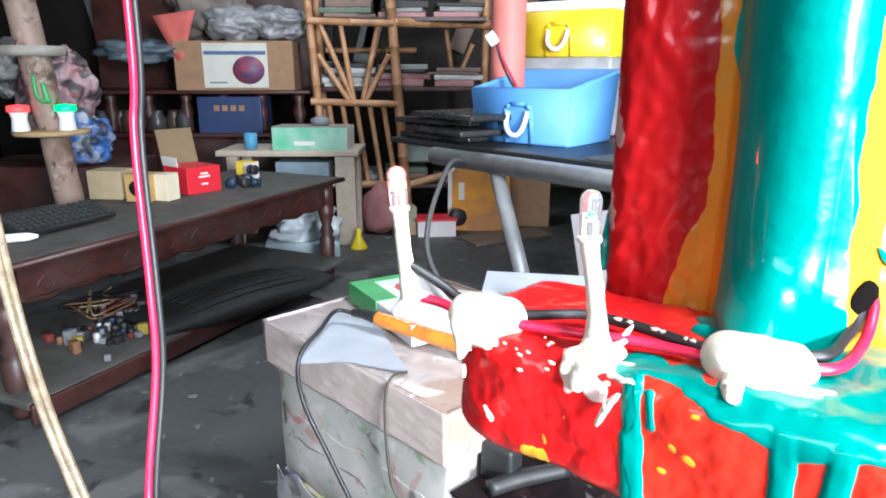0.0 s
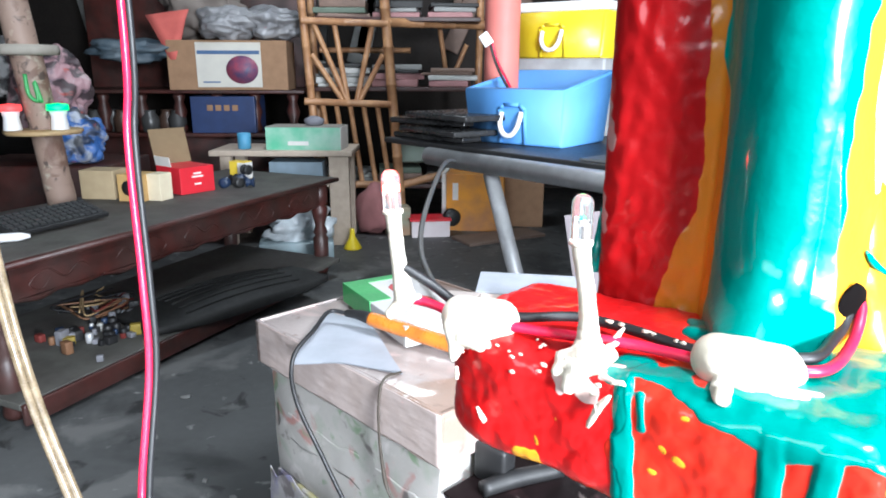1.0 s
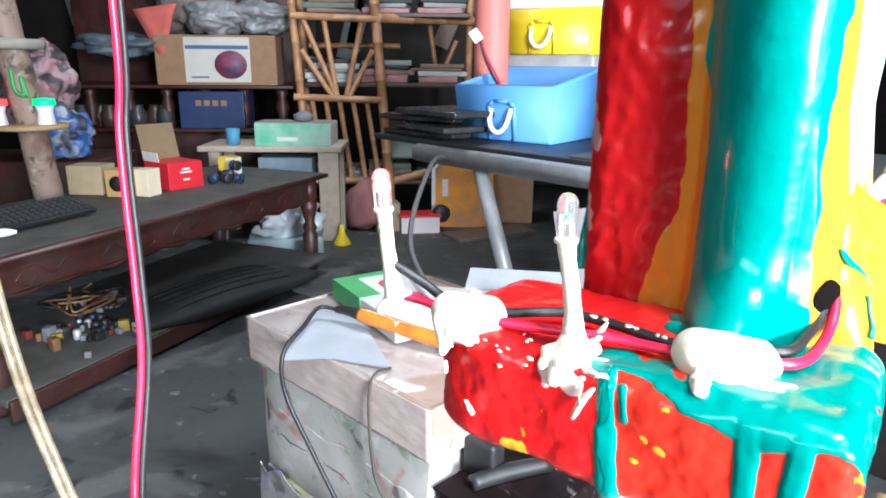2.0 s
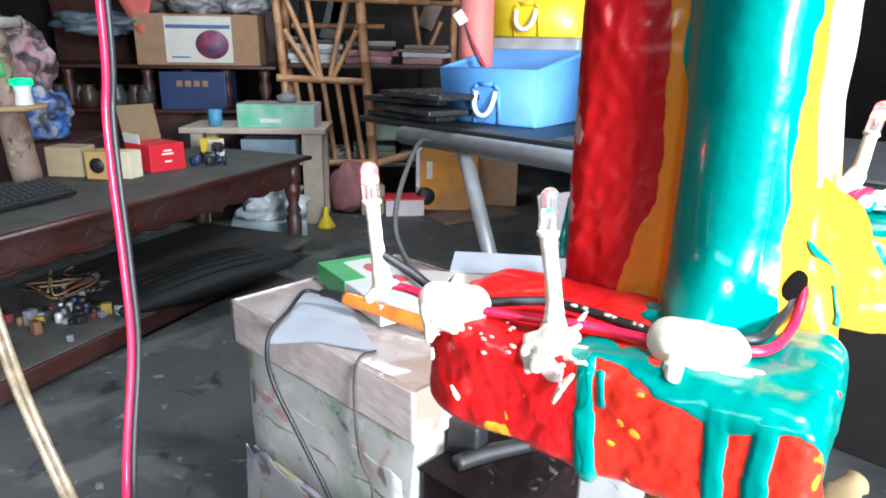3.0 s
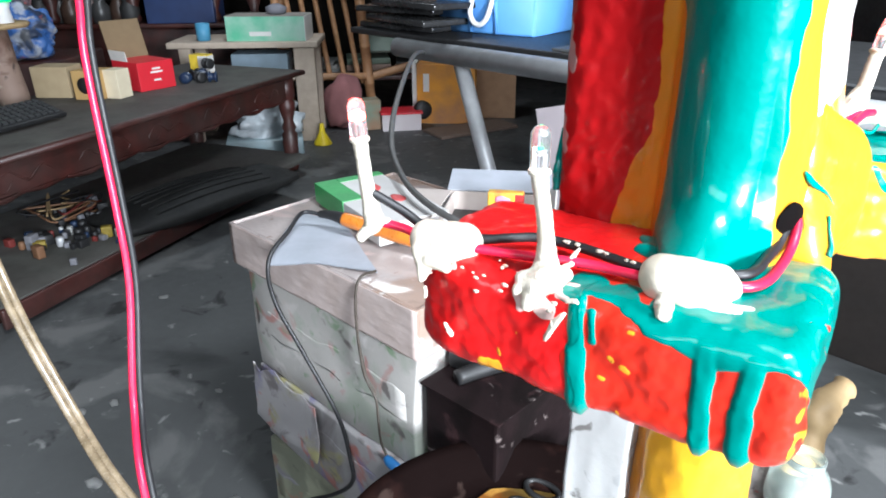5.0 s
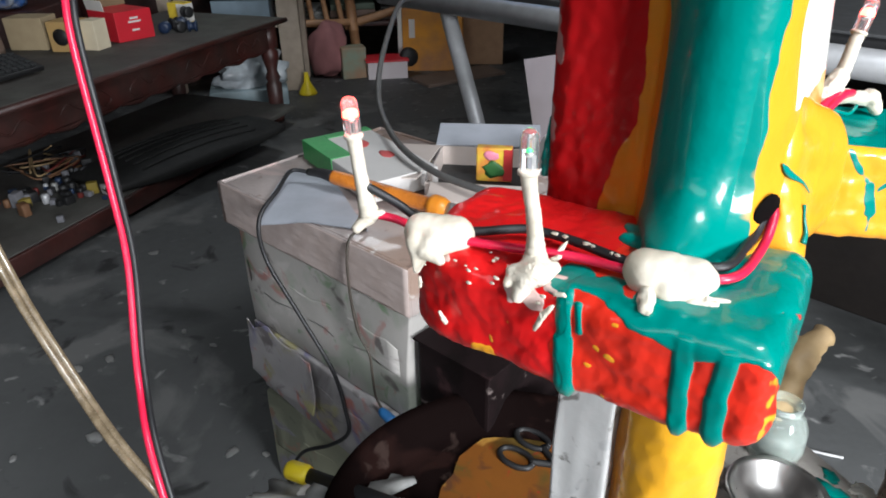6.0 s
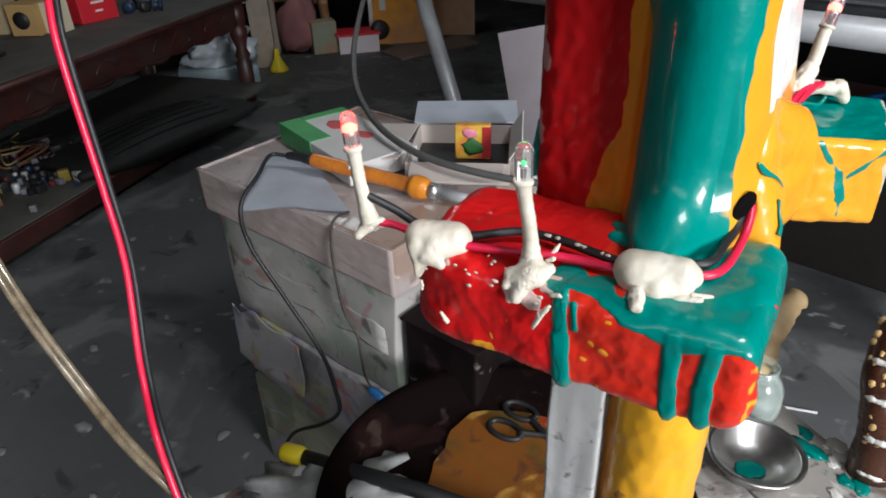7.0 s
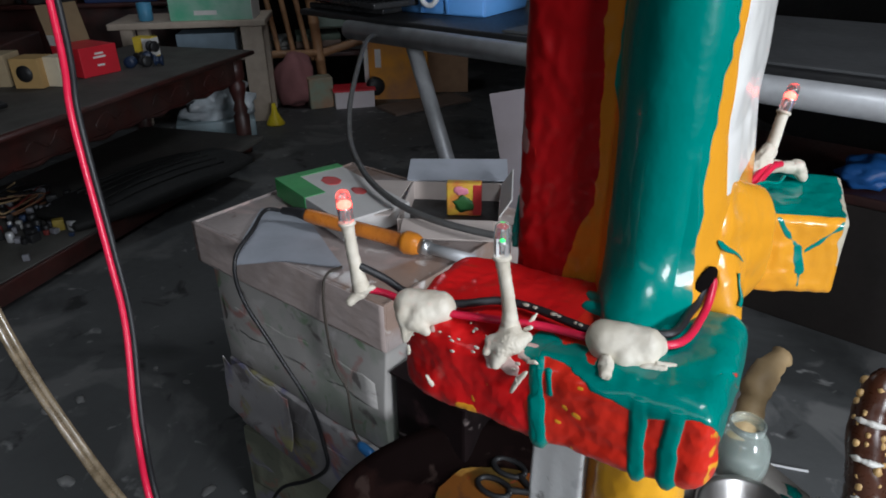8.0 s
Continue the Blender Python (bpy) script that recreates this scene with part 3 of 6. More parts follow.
for strokes_of, seed in (([((0.0672, 0.1420, 1.0300), (0.0655, 0.1375, 1.0292), 0.0024, 0.0020)], 3), ([((0.0800, 0.1400, 1.0290), (0.0895, 0.1385, 1.0290), 0.0012, 0.0006), ((0.0780, 0.1400, 1.0285), (0.0850, 0.1372, 1.0290), 0.0012, 0.0009)], 4),
                         ([(uv(0.0548, -0.0012, 1.0230), uv(0.0525, -0.0016, 1.0195), 0.0008, 0.0010), (uv(0.0525, -0.0016, 1.0195), uv(0.0502, -0.0016, 1.0140), 0.0010, 0.0009)], 5),
                         ([(uv(0.0165, -0.0012, 1.0080), uv(0.0190, -0.0012, 1.0045), 0.0006, 0.0008)], 6), ([(uv(0.0085, -0.0002, 1.0175), uv(0.0088, -0.0004, 1.0145), 0.0006, 0.0006)], 7)):
    on_stand("putty_smear", kneaded(strokes_of, 0.0008, 4, 0.0005, 500, seed), PUTTY)

GLASS = bpy.data.materials.new("clear epoxy")
GLASS.use_nodes = True
gb = GLASS.node_tree.nodes["Principled BSDF"]
gb.inputs["Base Color"].default_value, gb.inputs["Roughness"].default_value = (0.97, 0.97, 0.97, 1), 0.04
gb.inputs["Transmission Weight"].default_value, gb.inputs["IOR"].default_value = 0.94, 1.4


def glow(name, colour, strength):
    m = bpy.data.materials.new(name)
    m.use_nodes = True
    b = m.node_tree.nodes["Principled BSDF"]
    b.inputs["Base Color"].default_value = (*colour, 1)
    b.inputs["Emission Color"].default_value, b.inputs["Emission Strength"].default_value = (*colour, 1), strength
    return m


RED_LIT, GREEN_LIT = glow("red lit die", (1.0, 0.04, 0.025), 30), glow("green lit die", (0.03, 0.75, 0.12), 2.5)
PIN = mat("tinned metal", (0.6, 0.6, 0.6), (0.45, 0.45, 0.45), 0.35, metal=0.9, scale=400, bump=0)


def small_light(base, neck, top, lit, wobble, girth=1.0, die=0.0018):
    """A clear light bulb with a rim on a putty stalk; inside, a lit die in a cup on two unequal leads."""
    base, neck, top = Vector(base), Vector(neck), Vector(top)
    axis = (top - neck).normalized()
    side = Vector((0.8, -0.6, 0)) * wobble
    stalk = on_stand("light_stalk", tubed([base, base.lerp(neck, 0.15) + side * 0.5, base.lerp(neck, 0.3) + side * 0.9, base.lerp(neck, 0.55) + side, base.lerp(neck, 0.8) + side * 0.3, neck],
                                          [0.0034 * girth, 0.0030 * girth, 0.0025 * girth, 0.0023 * girth, 0.0022 * girth, 0.0025], 20, 10, rough=0.09), PUTTY, "cream putty stalk")
    m = Matrix.Translation(neck) @ axis.to_track_quat("Z", "Y").to_matrix().to_4x4()
    h = (top - neck).length
    r = 0.00275
    part("rim", lathe([(0.0024, -0.0004), (0.0031, -0.0001), (0.0032, 0.0006), (0.0030, 0.0011), (0.0026, 0.0012)], 24, m), PUTTY, stalk)
    dome = [(r, 0.0012), (r, h - r)] + [(r * math.cos(a), h - r + r * math.sin(a)) for a in np.linspace(0.15, 1.5, 9)]
    lens = part("lens", lathe([(r * 0.98, 0.0009)] + dome, 28, m), GLASS, stalk, "clear rounded lens")
    lens.visible_shadow = False
    part("cup", lathe([(0.0004, h * 0.38), (0.0009, h * 0.40), (0.0014, h * 0.50), (0.0012, h * 0.50), (0.0006, h * 0.44)], 14, m), PIN, stalk, "tinned metal cup")
    part("die", lathe([(0.0002, h * 0.47), (die, h * 0.5), (die, h * 0.5 + die), (die * 0.5, h * 0.5 + die * 1.6), (0.0002, h * 0.5 + die * 1.7)], 12, m), lit, stalk, "lit coloured die")
    for dx, up in ((-0.0010, 0.42), (0.0012, 0.56)):
        bm = boxed(dx - 0.0004, dx + 0.0004, -0.0003, 0.0003, 0.001, h * up, 0)
        bmesh.ops.transform(bm, matrix=m, verts=bm.verts)
        part("lead", bm, PIN, stalk, smooth=False)


small_light((-0.0090, 0.1965, 1.0325), (-0.0122, 0.1965, 1.0592), (-0.0130, 0.197, 1.0722), RED_LIT, -0.0004)
small_light((0.0410, 0.1640, 1.0300), (0.0375, 0.1640, 1.0580), (0.0375, 0.1645, 1.0710), GREEN_LIT, 0.0006, die=0.0006)
small_light((0.1735, 0.243, 1.0525), (0.1830, 0.2495, 1.0755), (0.1872, 0.2515, 1.0885), RED_LIT, 0.0006, girth=1.15)
on_stand("putty_foot", kneaded([((-0.0090, 0.1965, 1.0350), (-0.0095, 0.1965, 1.0310), 0.0026, 0.0028), ((-0.0095, 0.1965, 1.0315), (-0.0135, 0.1955, 1.0275), 0.0022, 0.0018), ((-0.0085, 0.1960, 1.0320), (-0.0050, 0.1950, 1.0330), 0.0022, 0.0013)], 0.0014, 5, 0.0004, 300, 3), PUTTY, "forked putty foot under the light")
on_stand("putty_foot", kneaded([((0.0410, 0.1640, 1.0310), (0.0415, 0.1590, 1.0285), 0.0036, 0.0034), ((0.0390, 0.1620, 1.0285), (0.0360, 0.1600, 1.0275), 0.0030, 0.0022), ((0.0415, 0.1590, 1.0285), (0.0460, 0.1600, 1.0295), 0.0030, 0.0018),
                                (uv(0.0455, 0.0040, 1.0280), uv(0.0435, -0.0002, 1.0222), 0.0036, 0.0020), (uv(0.0400, 0.0040, 1.0275), uv(0.0395, 0.0005, 1.0250), 0.0024, 0.0012)],
                               0.0026, 6, 0.0003, 420, 5), PUTTY, "torn putty foot spread over the arm")
on_stand("putty_foot", kneaded([((0.160, 0.238, 1.053), (0.174, 0.2425, 1.0535), 0.0026, 0.0046), ((0.168, 0.240, 1.0520), (0.176, 0.244, 1.0600), 0.0050, 0.0036), ((0.174, 0.2425, 1.0535), (0.184, 0.246, 1.0520), 0.0036, 0.0028)], 0.002, 5, 0.0010, 220, 13), PUTTY, "putty foot under the light")
on_stand("putty_smear", kneaded([((0.184, 0.246, 1.0515), (0.194, 0.247, 1.0505), 0.0026, 0.0032), ((0.194, 0.247, 1.0505), (0.197, 0.246, 1.046), 0.0032, 0.0026)], 0.0015, 4, 0.0007, 260, 8), PUTTY)
# torn strands and crumbs of putty
for a, b, r in ((uv(0.0475, 0.014, 1.0300), uv(0.0505, 0.0175, 1.0345), 0.0006), (uv(0.048, 0.012, 1.0300), uv(0.051, 0.0130, 1.0315), 0.0007), (uv(0.0430, 0.010, 1.0300), uv(0.0465, 0.0110, 1.0275), 0.0006), 
                (uv(0.0545, 0.0005, 1.0262), uv(0.0580, 0.0010, 1.0262), 0.0006)):
    mid = (Vector(a) + Vector(b)) / 2 + Vector((0.0006, -0.0005, 0.0006))
    on_stand("putty_strand", tubed([a, mid, b], [r, r * 1.2, r * 0.5], 8, 5, rough=0.5), PUTTY)
rng = random.Random(23)
for k in range(30):
    a, s = rng.uniform(0, 6.28), rng.uniform(0.00025, 0.00065)
    d = 0.003 + 0.010 * rng.random()
    u0, v0 = ((0.041, 0.004), (0.010, 0.006), (0.024, 0.004))[k % 3]
    v1 = v0 + d * math.sin(a)
    if v1 > 0.002:
        on_stand("putty_crumb", lump(uv(u0 + d * math.cos(a), v1, 1.0283), (s * 1.6, s, s * 0.8), k, 0.5, 2, 1.6, rng.uniform(0, 180)), PUTTY)
    else:
        on_stand("putty_crumb", lump(uv(u0 + d * math.cos(a), -0.0002, 1.0270 + 1.4 * v1), (s * 1.7, s * 0.6, s), k, 0.5, 2, 1.6, -37), PUTTY)

RED_RUN = [(-0.0070, 0.1955, 1.0325), (0.0001, 0.1935, 1.0312), (0.0057, 0.1895, 1.0300), (0.0125, 0.1820, 1.0305), (0.0204, 0.1774, 1.0308), (0.0343, 0.1719, 1.0305), (0.0450, 0.1670, 1.0308), (0.0531, 0.1635, 1.0308), (0.0661, 0.1542, 1.0310), (0.0760, 0.1490, 1.0310), (0.0849, 0.1470, 1.0312),
           (0.0921, 0.1465, 1.0312), (0.0985, 0.1500, 1.0312), (0.1060, 0.1580, 1.0312), (0.1115, 0.1640, 1.0330), (0.1150, 0.1685, 1.0368), (0.1165, 0.1720, 1.0395), (0.1150, 0.1765, 1.0405)]
BLACK_RUN = [(-0.0108, 0.1965, 1.0428), (-0.0072, 0.1960, 1.0412), (0.0003, 0.1950, 1.0365), (0.0068, 0.1920, 1.0325), (0.0150, 0.1860, 1.0315), (0.0246, 0.1808, 1.0320), (0.0396, 0.1800, 1.0325), (0.0475, 0.1772, 1.0320), (0.0551, 0.1709, 1.0318), (0.0619, 0.1630, 1.0318), (0.0679, 0.1572, 1.0318), (0.0780, 0.1520, 1.0330),
             (0.0864, 0.1503, 1.0330), (0.0921, 0.1501, 1.0330), (0.0970, 0.1535, 1.0330), (0.1030, 0.1600, 1.0335), (0.1085, 0.1655, 1.0345), (0.1125, 0.1700, 1.0378), (0.1140, 0.1735, 1.0405), (0.1120, 0.1780, 1.0410)]
on_stand("red_wire", tubed(RED_RUN, 0.00145, 12, 10), RED_WIRE, "red insulated wire")
on_stand("black_wire", tubed(BLACK_RUN, 0.0015, 12, 10), BLACK_WIRE, "black insulated wire")
for k, f in enumerate((7.25, 7.6, 8.35, 8.55, 9.2, 9.45)):
    i = int(f)
    c = Vector(BLACK_RUN[i]).lerp(Vector(BLACK_RUN[i + 1]), f - i)
    on_stand("paint_speck", lump(c + Vector((-0.0002, -0.0009, 0.0011)), ((0.0013, 0.0008, 0.0014, 0.0007, 0.0006, 0.0008)[k], 0.0006, 0.0005), k, 0.6, 3, 1.6, -35), PUTTY)
for x in (0.0, 0.0035):
    on_stand("red_wire", tubed([(0.157 + x, 0.226, 1.042), (0.162 + x, 0.231, 1.0500), (0.172 + x, 0.238, 1.0545), (0.181 + x * 0.5, 0.243, 1.0540)], 0.0015, 12, 8), RED_WIRE)
on_stand("green_thread", tubed([(0.150, 0.222, 1.046), (0.158, 0.225, 1.0505), (0.168, 0.230, 1.0510), (0.177, 0.234, 1.0485), (0.181, 0.236, 1.051)], 0.0007, 8, 8), TEAL_ENAMEL)

# ---- the bench below and what stands on it ----
SPATTER = grime("paint-spattered bench", (0.36, 0.33, 0.3), [((0.15, 0.09, 0.07), 16, 0.45), ((0.58, 0.56, 0.52), 30, 0.4), ((0.0, 0.2, 0.16), 24, 0.1), ((0.1, 0.08, 0.07), 55, 0.25), ((0.4, 0.05, 0.03), 60, 0.08)], 0.65, 22, 0.4)
bench_turn = math.degrees(math.atan2(-0.955, 0.297))
bench = thing("work_bench", "low paint-spattered wooden work bench", "bench", at=(0.485, 0.81, 0), turn=bench_turn)
for k in range(5):
    part("plank", boxed(0, 0.9, -0.78 + k * 0.156, -0.78 + (k + 1) * 0.156 - 0.003, 0.425, 0.45, 0.003), SPATTER, bench, smooth=False)
for x in (0.06, 0.84):
    for y in (-0.72, -0.06):
        part("leg", boxed(x - 0.025, x + 0.025, y - 0.025, y + 0.025, 0, 0.425, 0.003), DARK_WOOD, bench, smooth=False)

# dark brown plastic and orange paint, both darkened further for the basin's shade
BROWN_PLASTIC = grime("shade-darkened brown plastic", (0.006, 0.0032, 0.003), [((0.015, 0.007, 0.006), 12, 0.4), ((0.04, 0.026, 0.022), 26, 0.14)], 0.8, 20, 0.3, gloss=0.02)
ORANGE_STAIN = grime("shade-darkened orange paint stain", (0.22, 0.075, 0.01), [((0.1, 0.07, 0.015), 14, 0.5), ((0.1, 0.035, 0.015), 26, 0.3), ((0.35, 0.02, 0.015), 40, 0.15), ((0.0, 0.1, 0.07), 22, 0.08), ((0.55, 0.3, 0.06), 18, 0.25)], 0.5, 24, 0.35)
basin = thing("basin", "shade-darkened brown plastic basin stained with orange paint, on the bench", "basin", at=(0.11, 0.50, 0.45))
part("bowl", lathe([(0.175, 0.0), (0.19, 0.012), (0.207, 0.042), (0.219, 0.044), (0.22, 0.049), (0.216, 0.053), (0.202, 0.048), (0.185, 0.02), (0.17, 0.009), (0.02, 0.008)], 72), BROWN_PLASTIC, basin)
bm = bmesh.new()
ringv = []
for k in range(72):
    a = 2 * math.pi * k / 72
    way = Vector((math.cos(a), math.sin(a)))
    r = 0.0
    while r < 0.25 and (Vector((0.05, 0)) + way * r).length < 0.1665 and (Vector((0.05, 0)) + way * r - Vector((0.21, -0.045))).length < 0.31 + 0.008 * noise.noise((k * 0.5, 2, 0)):
        r += 0.002
    p = Vector((0.05, 0)) + way * r
    rise = 0.0
    ringv.append((bm.verts.new((p.x, p.y, 0.0085 + rise)), bm.verts.new((p.x * 0.996, p.y * 0.996, 0.0115 + rise))))
bm.faces.new([a for a, _ in ringv])
bm.faces.new([b for _, b in ringv][::-1])
for (a, b), (c, d) in zip(ringv, ringv[1:] + ringv[:1]):
    bm.faces.new((a, b, d, c))
part("dried_paint", bm, ORANGE_STAIN, basin, "cracked orange dried paint", smooth=False)

sc = thing("scissors", "black-handled scissors lying in the basin", "scissors", at=(0.172, 0.622, 0.4625), turn=-42)
for sx in (-1, 1):
    loop = [(0.0 + 0.024 * math.cos(a) - 0.028, sx * (0.021 + 0.014 * math.sin(a)), 0.002) for a in np.linspace(0, 2 * math.pi, 13)]
    part("handle", tubed(loop, 0.004, 10, 4), BLACK, sc)
    part("shank", tubed([(-0.01, sx * 0.016, 0.002), (0.01, sx * 0.006, 0.002), (0.03, -sx * 0.002, 0.002)], [0.005, 0.0045, 0.004], 8, 4), BLACK, sc)
    part("blade", boxed(0.03, 0.11, -0.005, 0.005, 0.0015 + 0.002 * (sx > 0), 0.003 + 0.002 * (sx > 0), 0.0005, pose(0, 0, 0, 0, 0, sx * 5)), STEEL, sc, "steel blade", smooth=False)

POLISHED = mat("polished steel", (0.62, 0.6, 0.58), (0.5, 0.48, 0.46), 0.32, metal=1.0, scale=9, amount=0.4, bump=0)
bowl = thing("steel_bowl", "small stainless steel bowl with a speck of teal paint", "bowl", at=(0.437, 0.527, 0.45))
part("shell", lathe([(0.03, 0.0), (0.042, 0.006), (0.052, 0.028), (0.059, 0.031), (0.059, 0.033), (0.0505, 0.031), (0.04, 0.008), (0.01, 0.004)], 48), POLISHED, bowl)
part("paint_spot", lump((-0.006, -0.006, 0.0062), (0.018, 0.014, 0.0022), 3, 0.3), bpy.data.materials["teal enamel"], bowl, "speck of teal paint")

JAR_GLASS = bpy.data.materials.new("green-tinged glass")
JAR_GLASS.use_nodes = True
gb = JAR_GLASS.node_tree.nodes["Principled BSDF"]
gb.inputs["Base Color"].default_value, gb.inputs["Roughness"].default_value = (0.84, 0.92, 0.87, 1), 0.08
gb.inputs["Transmission Weight"].default_value = 0.85
jar = thing("glass_jar", "cloudy green-tinged glass jar on the bench", "jar", at=(0.485, 0.622, 0.45))
body = part("body", lathe([(0.028, 0.0), (0.036, 0.005), (0.038, 0.02), (0.036, 0.05), (0.029, 0.065), (0.023, 0.072), (0.024, 0.085), (0.021, 0.086), (0.02, 0.072), (0.026, 0.063), (0.033, 0.048), (0.035, 0.02), (0.03, 0.006), (0.005, 0.004)], 32), JAR_GLASS, jar)
body.visible_shadow = False
part("cloudy_liquid", lathe([(0.029, 0.0045), (0.0325, 0.01), (0.0335, 0.03), (0.033, 0.042), (0.005, 0.042)], 28), mat("cloudy thinner", (0.035, 0.042, 0.037), (0.02, 0.025, 0.022), 0.3, scale=60), jar)

TAN_WOOD = mat("bare yellow wood", (0.4, 0.28, 0.14), (0.26, 0.17, 0.085), 0.6, scale=40, bump=0.15)
solid("wood_offcut", tubed([(0.475, 0.635, 0.458), (0.513, 0.662, 0.52), (0.535, 0.685, 0.552), (0.58, 0.71, 0.575)], [0.017, 0.019, 0.022, 0.015], 14, 8, rough=0.3), TAN_WOOD, "pale yellow bare branch offcut leaning on the bench", "wood")
HANDLE = mat("spotted dark brown varnish", (0.075, 0.025, 0.012), (0.03, 0.012, 0.008), 0.3, scale=30, bump=0.1, dust=(0.5, 0.34, 0.14), dust_amount=0.0)
fig = thing("carved_branch", "curved dark brown varnished branch with tan and white spots", "branch")
line = [(0.578, 0.50, 0.45), (0.58, 0.505, 0.50), (0.576, 0.52, 0.55), (0.582, 0.54, 0.60), (0.60, 0.555, 0.635), (0.616, 0.562, 0.642)]
part("stem", tubed(line, [0.026, 0.025, 0.0215, 0.021, 0.0195, 0.013], 20, 8, rough=0.12), HANDLE, fig)
rng = random.Random(5)
mids = spline(line, 8)
TANSPOT, WHITESPOT = mat("tan paint", (0.62, 0.4, 0.16), rough=0.4, scale=90), mat("white paint", (0.8, 0.78, 0.72), rough=0.4, scale=90)
for k in range(34):
    c = mids[rng.randrange(len(mids) - 6)]
    a = rng.uniform(2.6, 5.4)
    way = Vector((math.cos(a), math.sin(a), rng.uniform(-0.1, 0.3))).normalized()
    s = rng.uniform(0.0025, 0.0055)
    part("spot", lump(c + way * 0.0205, (s, s, s * 1.25), k, 0.3, 2), TANSPOT, fig)
for z in (2, 10, 18, 25):
    c = mids[z]
    part("stripe", tubed([c + Vector((math.cos(a) * 0.0238, math.sin(a) * 0.0238, 0.003 * math.sin(a * 2))) for a in np.linspace(3.3, 5.0, 7)], [0.001, 0.004, 0.003, 0.0045, 0.004, 0.003, 0.001], 8, 4, rough=0.4), WHITESPOT, fig, "white painted stripe")

rod = thing("handled_rod", "black rod with a yellow plastic cap", "tool")
part("shaft", tubed([(-0.135, 0.607, 0.479), (0.02, 0.53, 0.475), (0.14, 0.46, 0.4745)], [0.0095, 0.010, 0.0095], 16, 3, smooth=False), BLACK, rod)
part("cap", tubed([(-0.158, 0.618, 0.4795), (-0.154, 0.616, 0.4795), (-0.133, 0.606, 0.479), (-0.129, 0.604, 0.479)], [0.009, 0.0125, 0.0128, 0.011], 16, 1, smooth=False), YELLOW_PLASTIC, rod, "yellow plastic cap")
CLOTH = mat("paint-stained rag", (0.42, 0.42, 0.4), (0.2, 0.2, 0.2), 0.9, scale=30, amount=0.9, bump=0.3, dust=(0.1, 0.1, 0.1), dust_amount=0.5)
solid("rag", lump((-0.1, 0.565, 0.457), (0.1, 0.045, 0.02), 9, 0.7, 4, 2.6), CLOTH, "crumpled grey paint-stained rag on the bench", "rag")
solid("rag", lump((-0.125, 0.60, 0.456), (0.022, 0.022, 0.02), 12, 0.6, 4, 2.2), mat("white rag", (0.65, 0.63, 0.58), (0.4, 0.38, 0.35), 0.9, scale=40), "small crumpled white rag", "rag")
rng = random.Random(11)
for k in range(9):
    s = rng.uniform(0.005, 0.011)
    solid("paint_splat", lump((rng.uniform(0.5, 0.57), rng.uniform(0.47, 0.58), 0.4505), (s * 1.5, s, 0.0016), k, 0.6, 3, 2.2, rng.uniform(0, 180)),
          bpy.data.materials["teal enamel"] if k < 3 else WHITESPOT, "dried teal paint splat on the bench" if k < 3 else "dried white paint splat on the bench", "paint", "splats on the bench")
solid("paint_splat", lump((0.527, 0.545, 0.4505), (0.026, 0.012, 0.0018), 21, 0.7, 3, 2.4, -60), bpy.data.materials["teal enamel"], "large dried teal paint splat on the bench", "paint", "splats on the bench")

# ---- stack of cartons with the soldering iron ----
ct = math.degrees(math.atan2(-0.724, 0.69))
CORNER = (-0.30, 1.09)
CARD_IN = mat("pale card inside", (0.55, 0.48, 0.44), (0.42, 0.35, 0.31), 0.75, scale=16, bump=0.1)
STAINED = grime("stained printed carton", (0.42, 0.4, 0.375), [((0.3, 0.33, 0.27), 9, 0.5), ((0.55, 0.52, 0.5), 11, 0.35), ((0.38, 0.17, 0.15), 16, 0.25), ((0.17, 0.26, 0.15), 24, 0.25), ((0.1, 0.085, 0.08), 20, 0.2)], 0.6, 11, 0.25)
GREENISH = grime("yellow-green stained carton", (0.36, 0.36, 0.26), [((0.22, 0.23, 0.17), 8, 0.5), ((0.3, 0.28, 0.34), 10, 0.35), ((0.35, 0.2, 0.15), 16, 0.2), ((0.12, 0.11, 0.1), 20, 0.2)], 0.7, 9, 0.25)
PRINTED = grime("torn printed carton", (0.4, 0.38, 0.38), [((0.22, 0.2, 0.2), 7, 0.4), ((0.45, 0.15, 0.12), 15, 0.32), ((0.2, 0.19, 0.33), 12, 0.32), ((0.36, 0.33, 0.14), 13, 0.3), ((0.1, 0.085, 0.085), 18, 0.25)], 0.65, 10, 0.25)
PAPER = mat("paper", (0.4, 0.42, 0.47), (0.28, 0.3, 0.33), 0.7, scale=20, bump=0.1)


